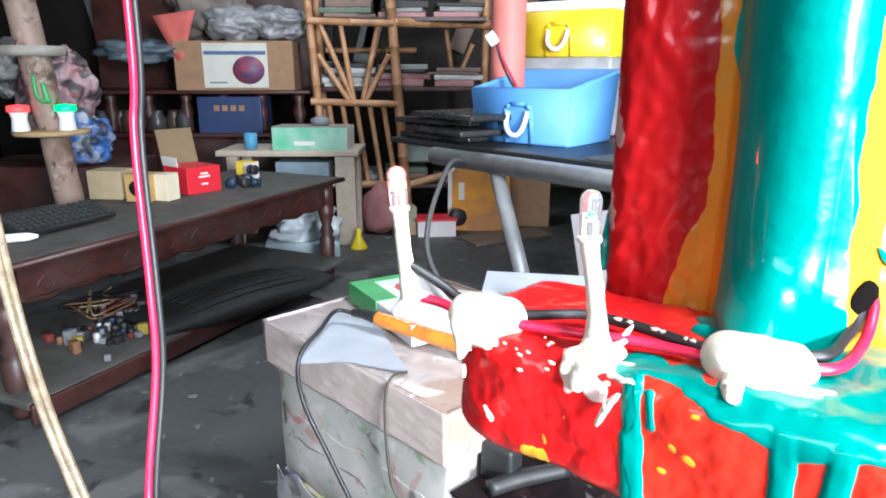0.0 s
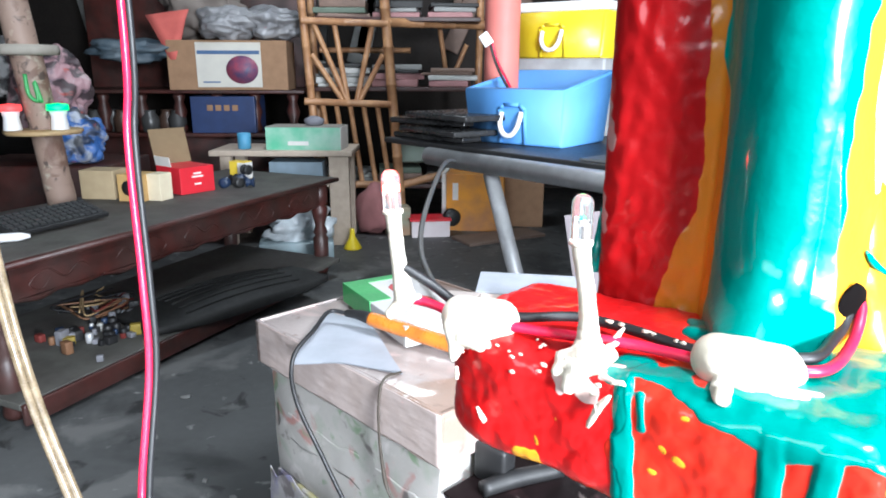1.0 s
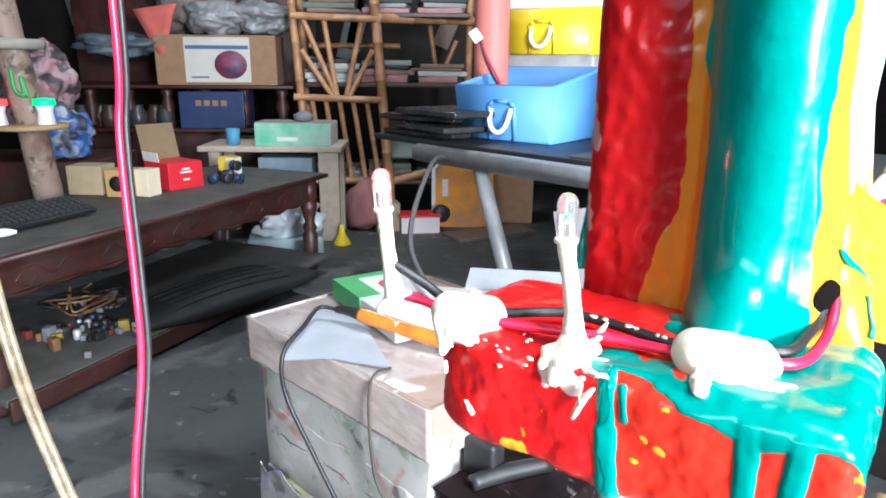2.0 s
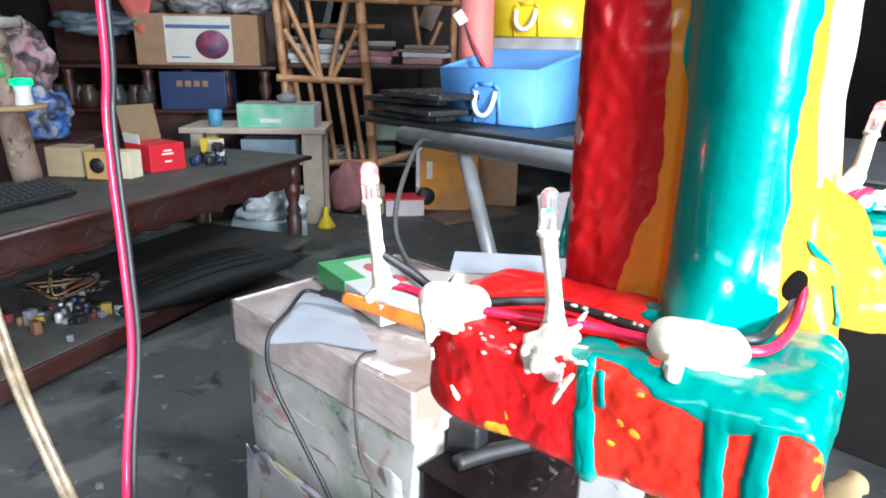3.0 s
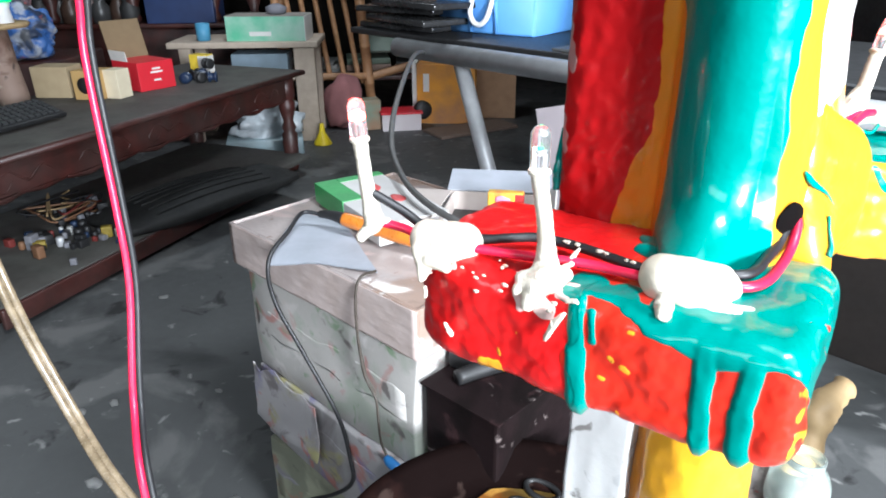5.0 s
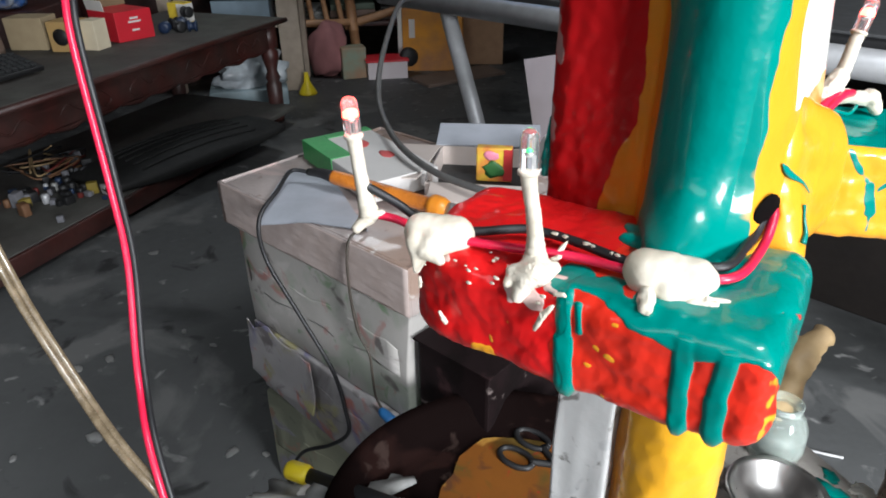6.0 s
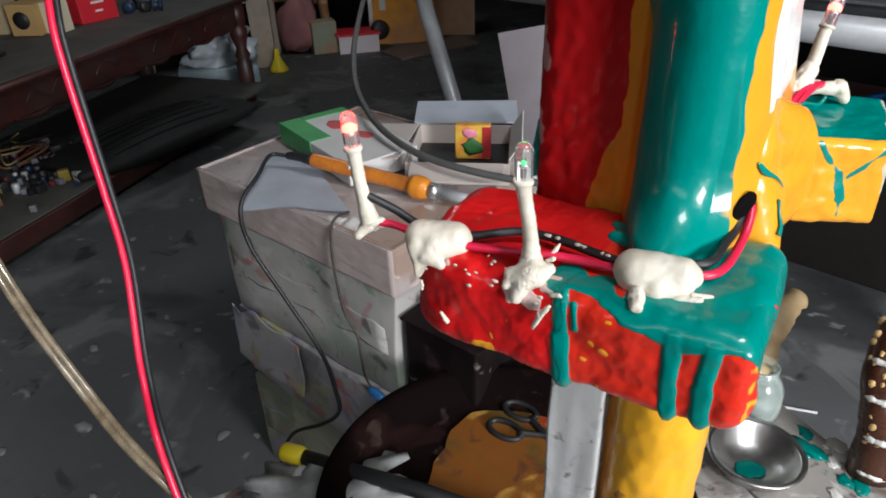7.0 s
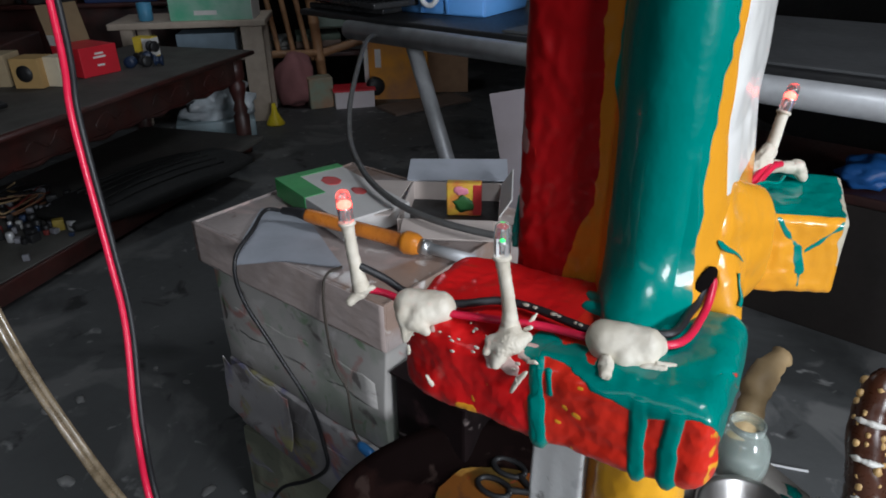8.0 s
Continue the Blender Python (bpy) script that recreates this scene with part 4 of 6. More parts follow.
def carton(at, size, z0, z1, material, label, lid=0.0, skew=0.0):
    c = thing("carton", label, "box", "stacked cartons", at=(*at, z0), turn=ct + skew)
    bm = boxed(0, size[0], 0, size[1], 0, z1 - z0, 0.003)
    bmesh.ops.subdivide_edges(bm, edges=[e for e in bm.edges if e.calc_length() > 0.05], cuts=6, use_grid_fill=True)
    for v in bm.verts:
        v.co += Vector((wob(v.co, 9, z0), wob(v.co, 9, z0 + 2), 0)) * 0.006
    part("body", bm, material, c)
    if not lid:
        for x0, x1, h0, h1 in ((0.01, size[0] - 0.02, 0.40, 0.66),):
            strip = boxed(x0, x1, -0.0005, -0.0002, (z1 - z0) * h0, (z1 - z0) * h1, 0)
            bmesh.ops.subdivide_edges(strip, edges=[e for e in strip.edges if e.calc_length() > 0.02], cuts=14, use_grid_fill=True)
            for v in strip.verts:
                v.co += Vector((wob(v.co, 9, z0), wob(v.co, 9, z0 + 2), 0)) * 0.006 + Vector((0.006 * wob(v.co, 40, 5), 0, 0.012 * wob(v.co, 26, x0)))
            part("paper_patch", strip, material, c, "torn paper patch stuck on the side")
    if lid:
        bm = bmesh.new()
        for x0, x1, y0, y1 in ((-0.008, size[0] + 0.008, -0.008, -0.004), (-0.008, size[0] + 0.008, size[1] + 0.004, size[1] + 0.008), (-0.008, -0.004, -0.004, size[1] + 0.004), (size[0] + 0.004, size[0] + 0.008, -0.004, size[1] + 0.004)):
            box(bm, x0, x1, y0, y1, z1 - z0 - lid, z1 - z0 + 0.002, 0.001)
        bmesh.ops.subdivide_edges(bm, edges=[e for e in bm.edges if e.calc_length() > 0.05], cuts=10, use_grid_fill=True)
        for v in bm.verts:
            v.co += Vector((0.0015 * wob(v.co, 40, 1), 0.0015 * wob(v.co, 40, 2), 0.004 * wob(v.co, 16, 5) * (v.co.z < z1 - z0 - lid * 0.6)))
        part("lid_rim", bm, BOXBOARD, c)
    return c


carton((-0.285, 1.062), (0.40, 0.34), 0.0, 0.24, GREENISH, "yellow-green stained carton at the bottom of the stack", skew=2)
carton((-0.29, 1.075), (0.42, 0.34), 0.242, 0.40, PRINTED, "printed carton with red and violet stains", skew=-2)
carton((-0.29, 1.078), (0.425, 0.35), 0.402, 0.60, STAINED, "white carton spattered with paint", skew=0)
carton(CORNER, (0.445, 0.37), 0.602, 0.68, BOXBOARD, "white carton lid with glossy tape and brown stains", lid=0.078)
STACK = pose(*CORNER, 0, 0, 0, ct)
TAPE = mat("glossy clear tape", (0.52, 0.43, 0.40), (0.37, 0.29, 0.25), 0.2, scale=30, bump=0.3, bump_scale=70, coat=1.0)
lid_box = [o for o in scene.objects if o.get("label") == "white carton lid with glossy tape and brown stains"][0]
for x0, x1, z0, z1 in ((-0.009, 0.4545, 0.004, 0.0795),):
    bm = boxed(x0, x1, -0.0098, -0.0088, z0, z1, 0)
    bmesh.ops.subdivide_edges(bm, edges=[e for e in bm.edges if e.calc_length() > 0.02], cuts=40, use_grid_fill=True)
    for v in bm.verts:
        v.co += Vector((0, -0.0012 * abs(wob(v.co, 60, 2)) - 0.0008 * abs(wob((v.co.x * 1.5 + v.co.z * 3, 0, v.co.z), 50, 7)), 0.004 * wob(v.co, 30, 6) * (v.co.z < 0.04)))
    part("tape_strip", bm, TAPE, lid_box, "wrinkled glossy clear tape")
torn = [o for o in scene.objects if o.get("label") == "printed carton with red and violet stains"][0]
bm = boxed(0.0, 0.2, -0.012, -0.010, 0.05, 0.17, 0.0005)
bmesh.ops.subdivide_edges(bm, edges=[e for e in bm.edges if e.calc_length() > 0.05], cuts=8, use_grid_fill=True)
for v in bm.verts:
    v.co += Vector((0.01 * wob(v.co, 30, 1), -0.012 * max(0.0, 0.12 - v.co.z) / 0.12 + 0.004 * wob(v.co, 20, 3), 0.02 * wob(v.co, 24, 6)))
part("torn_flap", bm, PRINTED, torn, "torn hanging paper flap")


def flat_sheet(name, corners, z, material, label, category, thick=0.0015, curl=0.004):
    """A thin sheet with the given corners in the stack's own plan."""
    bm = bmesh.new()
    a, b, c, d = [Vector((*p, 0)) for p in corners]
    grid = [[a.lerp(b, i / 8).lerp(d.lerp(c, i / 8), j / 8) for i in range(9)] for j in range(9)]
    for lift in (0, thick):
        vs = [[bm.verts.new(p + Vector((0, 0, z + lift + curl * (0.5 + 0.5 * wob(p, 14, z * 40)) - 0.5 * max(0.0, -0.012 - p.y)))) for p in row] for row in grid]
        for j in range(8):
            for i in range(8):
                bm.faces.new((vs[j][i], vs[j][i + 1], vs[j + 1][i + 1], vs[j + 1][i]))
    bmesh.ops.transform(bm, matrix=STACK, verts=bm.verts)
    return solid(name, bm, material, label, category)


flat_sheet("paper_sheet", ((0.045, 0.10), (0.165, -0.045), (0.335, 0.03), (0.15, 0.118)), 0.6815, PAPER, "pale blue paper sheet lying on the carton", "paper")
gc = thing("flat_carton", "flat green and white printed carton on the stack", "box", at=(*(STACK @ Vector((0.03, 0.15, 0)))[:2], 0.6875), turn=ct - 14)
part("body", boxed(0, 0.25, 0, 0.13, 0, 0.034, 0.002), mat("white printed card", (0.62, 0.6, 0.58), (0.5, 0.48, 0.46), 0.5, scale=12), gc, smooth=False)
GREEN_PRINT = mat("green print", (0.05, 0.32, 0.09), (0.04, 0.22, 0.07), 0.45, scale=20)
part("green_print", boxed(-0.001, 0.12, -0.0015, 0.04, -0.0004, 0.0352, 0.001), GREEN_PRINT, gc, "green printed end", smooth=False)
part("green_print", boxed(-0.001, 0.02, 0.0405, 0.13, -0.0004, 0.0352, 0.001), GREEN_PRINT, gc, "green printed edge", smooth=False)
part("red_print", lump((0.075, 0.075, 0.0342), (0.024, 0.016, 0.0012), 3, 0.2), mat("red print", (0.6, 0.08, 0.08), rough=0.5, scale=30), gc, "red printed oval")
part("red_print", lump((0.15, 0.09, 0.0342), (0.018, 0.012, 0.0012), 5, 0.2), bpy.data.materials["red print"], gc, "red printed oval")

oc = thing("open_carton", "open white card box with spread flaps and a floor blackened as shade", "box", at=(*(STACK @ Vector((0.235, 0.30, 0)))[:2], 0.682), turn=ct + 33)
W, D, Hh = 0.165, 0.17, 0.036
for x0, x1, y0, y1 in ((0, W, -0.003, 0), (0, W, -D, -D + 0.003), (0, 0.003, -D + 0.003, -0.003), (W - 0.003, W, -D + 0.003, -0.003)):
    part("card_panel", boxed(x0, x1, y0, y1, 0, Hh, 0.0005), CARD_IN, oc, smooth=False)
# shade inside the box is put into this floor's black
part("card_floor", boxed(0.003, W - 0.003, -D + 0.003, -0.003, 0, 0.002, 0.0004), BLACK, oc, "box floor coloured black for the shade inside", smooth=False)
part("flap", boxed(-0.01, W + 0.01, 0, 0.08, 0, 0.0022, 0.0005, pose(0, 0, Hh, 10, 0, 3)), PAPER, oc, "raised paper-white flap", smooth=False)
part("flap", boxed(-0.115, 0, -D + 0.01, -0.004, 0, 0.0022, 0.0005, pose(0, 0, Hh, 0, -2, -5)), CARD_IN, oc, "folded card flap", smooth=False)
part("flap", boxed(0, 0.036, -D * 0.9, -0.01, 0, 0.0022, 0.0005, pose(W, 0, Hh, 0, -58, 0)), WHITE_CARD, oc, "white upright flap", smooth=False)
part("flap", boxed(0.01, W - 0.01, -0.05, 0, 0, 0.0022, 0.0005, pose(0, -D, Hh, 12, 0, 0)), CARD_IN, oc, "folded card flap", smooth=False)
pk = thing("food_packet", "small yellow and red printed packet inside the box", "packet", at=(*(STACK @ Vector((0.335, 0.275, 0)))[:2], 0.6845), turn=ct + 33)
part("packet_body", boxed(0, 0.06, 0, 0.02, 0, 0.06, 0.003), mat("yellow print", (0.7, 0.5, 0.05), (0.6, 0.12, 0.05), 0.4, scale=35, amount=1.0), pk)
part("red_print", boxed(0.046, 0.0602, -0.0012, 0.0202, 0.003, 0.058, 0.0005), mat("red packet print", (0.45, 0.03, 0.03), rough=0.5, scale=30), pk, smooth=False)
part("green_print", lump((0.03, -0.001, 0.022), (0.016, 0.0015, 0.014), 5, 0.4), mat("dark green print", (0.03, 0.12, 0.03), rough=0.5, scale=40), pk)
part("pink_print", lump((0.026, -0.001, 0.047), (0.012, 0.0015, 0.008), 6, 0.4), mat("pink print", (0.75, 0.25, 0.35), rough=0.5, scale=30), pk)

# soldering iron: cable, handle, collar, steel barrel
AMBER = mat("worn orange handle", (0.62, 0.2, 0.025), (0.3, 0.09, 0.02), 0.3, scale=26, amount=0.8, bump=0.08, coat=0.3)
iron = thing("soldering_iron", "soldering iron with a worn orange handle on the cartons", "soldering iron")
A, B = Vector((-0.105, 1.005, 0.716)), Vector((0.046, 0.908, 0.7035))
w = (B - A).normalized()
part("strain_relief", tubed([A - w * 0.05 + Vector((0, 0, -0.004)), A - w * 0.025, A], [0.006, 0.008, 0.0105], 14, 6), BLACK, iron)
part("handle", tubed([A, A + w * 0.02, A.lerp(B, 0.5), B - w * 0.01, B], [0.0112, 0.012, 0.0118, 0.0122, 0.0128], 20, 6), AMBER, iron)
part("guard", tubed([B, B + w * 0.006, B + w * 0.02, B + w * 0.03], [0.016, 0.0185, 0.0175, 0.013], 20, 4), mat("bright orange collar", (0.7, 0.24, 0.02), rough=0.35, scale=40), iron)
part("collar", tubed([B + w * 0.03, B + w * 0.045], 0.0125, 16, 2), PIN, iron, "steel collar")
part("barrel", tubed([B + w * 0.045, B + w * 0.12], 0.009, 16, 2), STEEL, iron, "perforated steel barrel")
sx = [(0.06, 0.10, 0.725), (0.128, 0.05, 0.718), (0.160, 0.0, 0.710), (0.176, -0.05, 0.682), (0.188, -0.056, 0.62), (0.232, -0.04, 0.53), (0.280, -0.022, 0.43), (0.298, -0.018, 0.35), (0.298, -0.018, 0.30), (0.25, -0.024, 0.245), (0.17, -0.034, 0.18), (0.13, -0.044, 0.1), (0.11, -0.06, 0.004)]
ws = [STACK @ Vector((x, y, 0)) for x, y, _ in sx]
part("cord", tubed([A - w * 0.05 + Vector((0, 0, -0.004))] + [Vector((p.x, p.y, z)) for p, (_, _, z) in zip(ws, sx)][1:], 0.0035, 10, 10), BLACK_WIRE, iron, "thin black cord")

# thin lead hanging down the front of the stack
lead = thing("hanging_lead", "thin brown lead with a small blue plug hanging over the cartons", "wire")
LEAD_Z = [(0.330, 0.030, 0.686), (0.336, -0.004, 0.690), (0.337, -0.016, 0.660), (0.338, -0.017, 0.600), (0.346, -0.016, 0.545), (0.354, -0.016, 0.525), (0.370, -0.016, 0.505), (0.373, -0.016, 0.47), (0.378, -0.017, 0.43), (0.394, -0.018, 0.408)]
part("lead_sheath", tubed([STACK @ Vector(p) for p in LEAD_Z], [0.002, 0.002, 0.002, 0.002, 0.0032, 0.002, 0.002, 0.002, 0.002, 0.002], 8, 6), mat("dark brown sheath", (0.05, 0.04, 0.03), (0.025, 0.02, 0.016), 0.6, scale=60), lead)
part("plug", tubed([STACK @ Vector(p) for p in ((0.390, -0.019, 0.409), (0.398, -0.020, 0.407), (0.414, -0.020, 0.403), (0.420, -0.020, 0.402))], [0.005, 0.008, 0.0085, 0.006], 14, 3), mat("blue plug plastic", (0.03, 0.16, 0.4), (0.02, 0.1, 0.28), 0.4, scale=40), lead, "blue plug")

# dark stained boxes and black bag beside the stack
dk = thing("dark_carton", "dark maroon worn carton beside the stack", "box", at=(0.016, 0.768, 0), turn=ct)
MAROON = grime("maroon card", (0.012, 0.007, 0.0075), [((0.006, 0.004, 0.004), 8, 0.5), ((0.05, 0.025, 0.026), 15, 0.25), ((0.22, 0.18, 0.17), 34, 0.1)], 0.7, 12, 0.2, gloss=0.1)
part("carton_body", boxed(0, 0.13, 0, 0.3, 0, 0.56, 0.005), MAROON, dk, smooth=False)
part("top_flap", boxed(-0.004, 0.136, -0.006, 0.31, 0.561, 0.564, 0.001), MAROON, dk, "worn top flap with pale edges", smooth=False)
solid("adapter_block", boxed(0, 0.05, 0, 0.03, 0, 0.055, 0.006), BLACK, "small black plastic adapter on the dark carton", "adapter", at=(0.05, 0.80, 0.5645), turn=-40)
solid("rubber_grip", tubed([(0.06, 0.755, 0.577), (0.10, 0.775, 0.578), (0.17, 0.80, 0.577)], [0.011, 0.0125, 0.011], 14, 6), BLACK, "black rubber grip lying on the dark carton", "tool")
cup = thing("tape_ring", "white plastic tape ring on the dark carton", "ring", at=(0.185, 0.87, 0.5645))
part("ring", lathe([(0.04, 0), (0.042, 0.002), (0.042, 0.036), (0.039, 0.038), (0.034, 0.036), (0.034, 0.0)], 32), WHITE_PLASTIC, cup)

solid("card_sheet", boxed(0.0, 0.3, -0.002, 0.002, 0, 0.8, 0.001, pose(0, 0, 0, -5, -13, 0)), mat("lilac-white card", (0.34, 0.30, 0.32), (0.22, 0.19, 0.2), 0.7, scale=9, dust=(0.2, 0.17, 0.16), dust_amount=0.5), "stained lilac-white card sheet leaning on the steel table", "card", at=(0.415, 1.36, 0.0), turn=-30)

# hanging wires close to the camera
hang = thing("twin_wire", "red and black twin speaker wire hanging in front of the stand", "wire")
CL = [(-0.15, 0.335, 1.75), (-0.149, 0.337, 1.4), (-0.149, 0.338, 1.131), (-0.153, 0.337, 1.065), (-0.147, 0.322, 0.996), (-0.1415, 0.306, 0.957), (-0.138, 0.276, 0.907), (-0.123, 0.236, 0.872), (-0.1, 0.2, 0.75), (-0.09, 0.2, 0.452)]
part("red_strand", tubed(CL, 0.0019, 10, 10), RED_WIRE, hang)
part("black_strand", tubed([(x + 0.0033, y + 0.0008, z + 0.0008) for x, y, z in CL], 0.0017, 10, 10), BLACK_WIRE, hang)
CLEAR_CABLE = mat("tarnished clear cable", (0.2, 0.155, 0.1), (0.1, 0.075, 0.045), 0.25, scale=160, amount=0.9, bump=0.1, coat=0.5)
tan = thing("speaker_cable", "clear-sheathed copper twin cable hanging beside the bench", "cable")
CT = [(-0.29, 0.43, 1.3), (-0.25, 0.36, 1.12), (-0.217, 0.316, 1.009), (-0.2, 0.301, 0.947), (-0.172, 0.277, 0.901), (-0.148, 0.254, 0.88), (-0.124, 0.236, 0.861), (-0.09, 0.215, 0.82), (-0.03, 0.25, 0.6), (0.0, 0.28, 0.456)]
part("strand", tubed(CT, 0.0021, 10, 10), CLEAR_CABLE, tan)
part("strand", tubed([(x + 0.0036, y + 0.0008, z) for x, y, z in CT], 0.0019, 10, 10), CLEAR_CABLE, tan)
gcab = thing("grey_cable", "dark grey power cable looping down onto the cartons", "cable")
part("sheath", tubed([(0.08, 2.3, 0.78), (0.05, 2.1, 0.825), (0.02, 1.8, 0.855), (-0.008, 1.55, 0.835), (-0.028, 1.36, 0.80), (-0.03, 1.24, 0.765), (-0.012, 1.13, 0.748), (0.012, 1.045, 0.742), (0.05, 0.965, 0.738), (0.10, 0.91, 0.733), (0.17, 0.865, 0.727), (0.25, 0.83, 0.722)], 0.0056, 12, 10), mat("grey sheath", (0.09, 0.088, 0.085), (0.05, 0.05, 0.05), 0.5, scale=60), gcab)


# ---- the carved table and what lies on it ----
TT = math.degrees(math.atan2(-0.912, -0.41))
TABLE = pose(-0.6, 3.63, 0, 0, 0, TT)


tb = thing("carved_table", "low carved dark red wooden table with a dusty top", "table", at=(-0.6, 3.63, 0), turn=TT)
part("tabletop", boxed(-0.04, 1.9, -0.72, 0.03, 0.505, 0.53, 0.006), DUST_TOP, tb, "dust-covered top")
part("apron", boxed(0.03, 1.84, -0.035, -0.005, 0.39, 0.503, 0.004), DARK_WOOD, tb)
part("apron", boxed(0.03, 1.84, -0.69, -0.66, 0.39, 0.503, 0.004), DARK_WOOD, tb)
part("top_moulding", tubed([(-0.045, 0.036, 0.517), (0.9, 0.036, 0.517), (1.9, 0.036, 0.517)], 0.0125, 10, 1, smooth=False), DARK_WOOD, tb, "dark red rounded edge")
for k in range(5):
    x = 0.25 + k * 0.34
    s = [(x - 0.15, 0.0, 0.405), (x - 0.09, 0.004, 0.46), (x - 0.02, 0.004, 0.425), (x + 0.05, 0.004, 0.47), (x + 0.12, 0.003, 0.43), (x + 0.08, 0.003, 0.405), (x + 0.04, 0.003, 0.435)]
    part("carving", tubed([(x + (a - x) * (-1 if k % 2 else 1) * (0.8 + 0.5 * abs(wob((x, 3, 0), 9))) + 0.04 * wob((x, 1, 0), 5), b - 0.008, c + 0.016 * wob((a, 0, 2), 17)) for a, b, c in s], [0.001, 0.003, 0.005, 0.003, 0.004, 0.003, 0.001], 8, 6), DARK_WOOD, tb)
    part("valance", tubed([(x - 0.17, -0.02, 0.386), (x - 0.08, -0.02, 0.378), (x, -0.02, 0.384), (x + 0.07, -0.02, 0.374), (x + 0.17, -0.02, 0.386)], [0.010, 0.014, 0.011, 0.016, 0.010], 8, 6, flat=0.6), DARK_WOOD, tb)
part("shelf", boxed(0.05, 1.88, -0.66, 0.095, 0.075, 0.1, 0.005), DUST_TOP, tb, "dusty lower shelf")
part("shelf_rail", boxed(0.55, 1.88, 0.0965, 0.115, 0.028, 0.098, 0.006), DARK_WOOD, tb)
LEG = [(0.028, 0), (0.036, 0.02), (0.03, 0.05), (0.04, 0.1), (0.042, 0.2), (0.03, 0.215), (0.04, 0.235), (0.026, 0.27), (0.042, 0.33), (0.045, 0.37), (0.03, 0.385), (0.046, 0.4), (0.046, 0.504)]
for x in (0.04, 1.82):
    for y in (-0.03, -0.67):
        part("leg", lathe(LEG, 16, Matrix.Translation((x, y, 0))), DARK_WOOD, tb, "turned leg")

RED_CARD = mat("red printed card", (0.62, 0.02, 0.035), (0.5, 0.02, 0.03), 0.45, scale=10, bump=0.03)
rb = thing("red_carton", "open red printed carton with its brown lid raised", "box", at=(-1.19, 3.09, 0.531), turn=52)
part("carton_body", boxed(0, 0.18, 0, 0.2, 0, 0.125, 0.003), RED_CARD, rb, smooth=False)
part("lid", boxed(0.0, 0.19, 0.0, 0.004, 0, 0.17, 0.001, pose(0, 0.198, 0.125, -14, 0, 0)), mat("olive brown card", (0.2, 0.14, 0.075), (0.15, 0.1, 0.055), 0.8, scale=15), rb, "brown inside of the raised lid", smooth=False)
part("tuck_flap", boxed(0, 0.003, 0.07, 0.2, 0, 0.045, 0.001, pose(0, 0, 0.125, 0, -8, 0)), WHITE_CARD, rb, "white flap", smooth=False)
for zz, ww in ((0.09, 0.04), (0.075, 0.06), (0.04, 0.035)):
    part("print_bar", boxed(0.09 - ww / 2, 0.09 + ww / 2, -0.0025, -0.0005, zz, zz + 0.008, 0), WHITE_CARD, rb, smooth=False)
    part("print_bar", boxed(-0.0025, -0.0005, 0.1 - ww / 2, 0.1 + ww / 2, zz, zz + 0.008, 0), WHITE_CARD, rb, smooth=False)
bx = thing("speaker_box", "small pale cardboard box with a round hole", "box", "boxes on the table", at=(-1.44, 3.04, 0.531), turn=-6)
part("body", boxed(-0.16, 0.0, -0.06, 0.06, 0, 0.13, 0.003), mat("pale card", (0.42, 0.33, 0.2), (0.32, 0.24, 0.14), 0.75, scale=16), bx, smooth=False)
bx = thing("speaker_box", "tan speaker box with a dark round hole", "box", "boxes on the table", at=(-1.385, 2.99, 0.531), turn=-10)
part("body", boxed(-0.02, 0.10, -0.05, 0.06, 0, 0.12, 0.003), mat("tan card", (0.5, 0.32, 0.12), (0.4, 0.25, 0.1), 0.7, scale=16), bx, smooth=False)
part("hole", lathe([(0.03, -0.001), (0.034, 0.0), (0.034, 0.003), (0.002, 0.003)], 20, pose(0.035, -0.05, 0.06, 90, 0, 0)), BLACK, bx, "dark speaker hole")
bx = thing("small_carton", "small white card box", "box", "boxes on the table", at=(-1.245, 2.99, 0.531), turn=-18)
part("body", boxed(-0.035, 0.035, -0.04, 0.04, 0, 0.12, 0.003), mat("cream card", (0.7, 0.62, 0.45), (0.6, 0.5, 0.36), 0.7, scale=16), bx, smooth=False)
rng = random.Random(3)
for k in range(6):
    solid("wire_reel", lathe([(0.02, 0), (0.026, 0.003), (0.026, 0.008), (0.018, 0.012), (0.018, 0.03), (0.026, 0.034), (0.026, 0.04), (0.01, 0.042)], 14, pose(0, 0, 0.024, 90, 0, k * 47)),
          BLACK if k % 2 else mat("blue reel", (0.015, 0.03, 0.07), rough=0.4), "small dark wire reel on the dusty table", "reel", "reels on the table", at=(-1.055 + 0.05 * (k % 3), 3.33 + 0.07 * (k // 3), 0.531 + (0.0 if k < 5 else 0.05)))
yb = thing("yellow_carton", "small yellow and white carton on the table", "box", at=(-1.04, 3.55, 0.531), turn=-20)
part("body", boxed(-0.05, 0.05, -0.03, 0.03, 0, 0.10, 0.002), mat("yellow card", (0.75, 0.55, 0.05), rough=0.5), yb, smooth=False)
part("label", boxed(0.0, 0.051, -0.031, 0.031, 0.01, 0.095, 0.001), WHITE_CARD, yb, smooth=False)

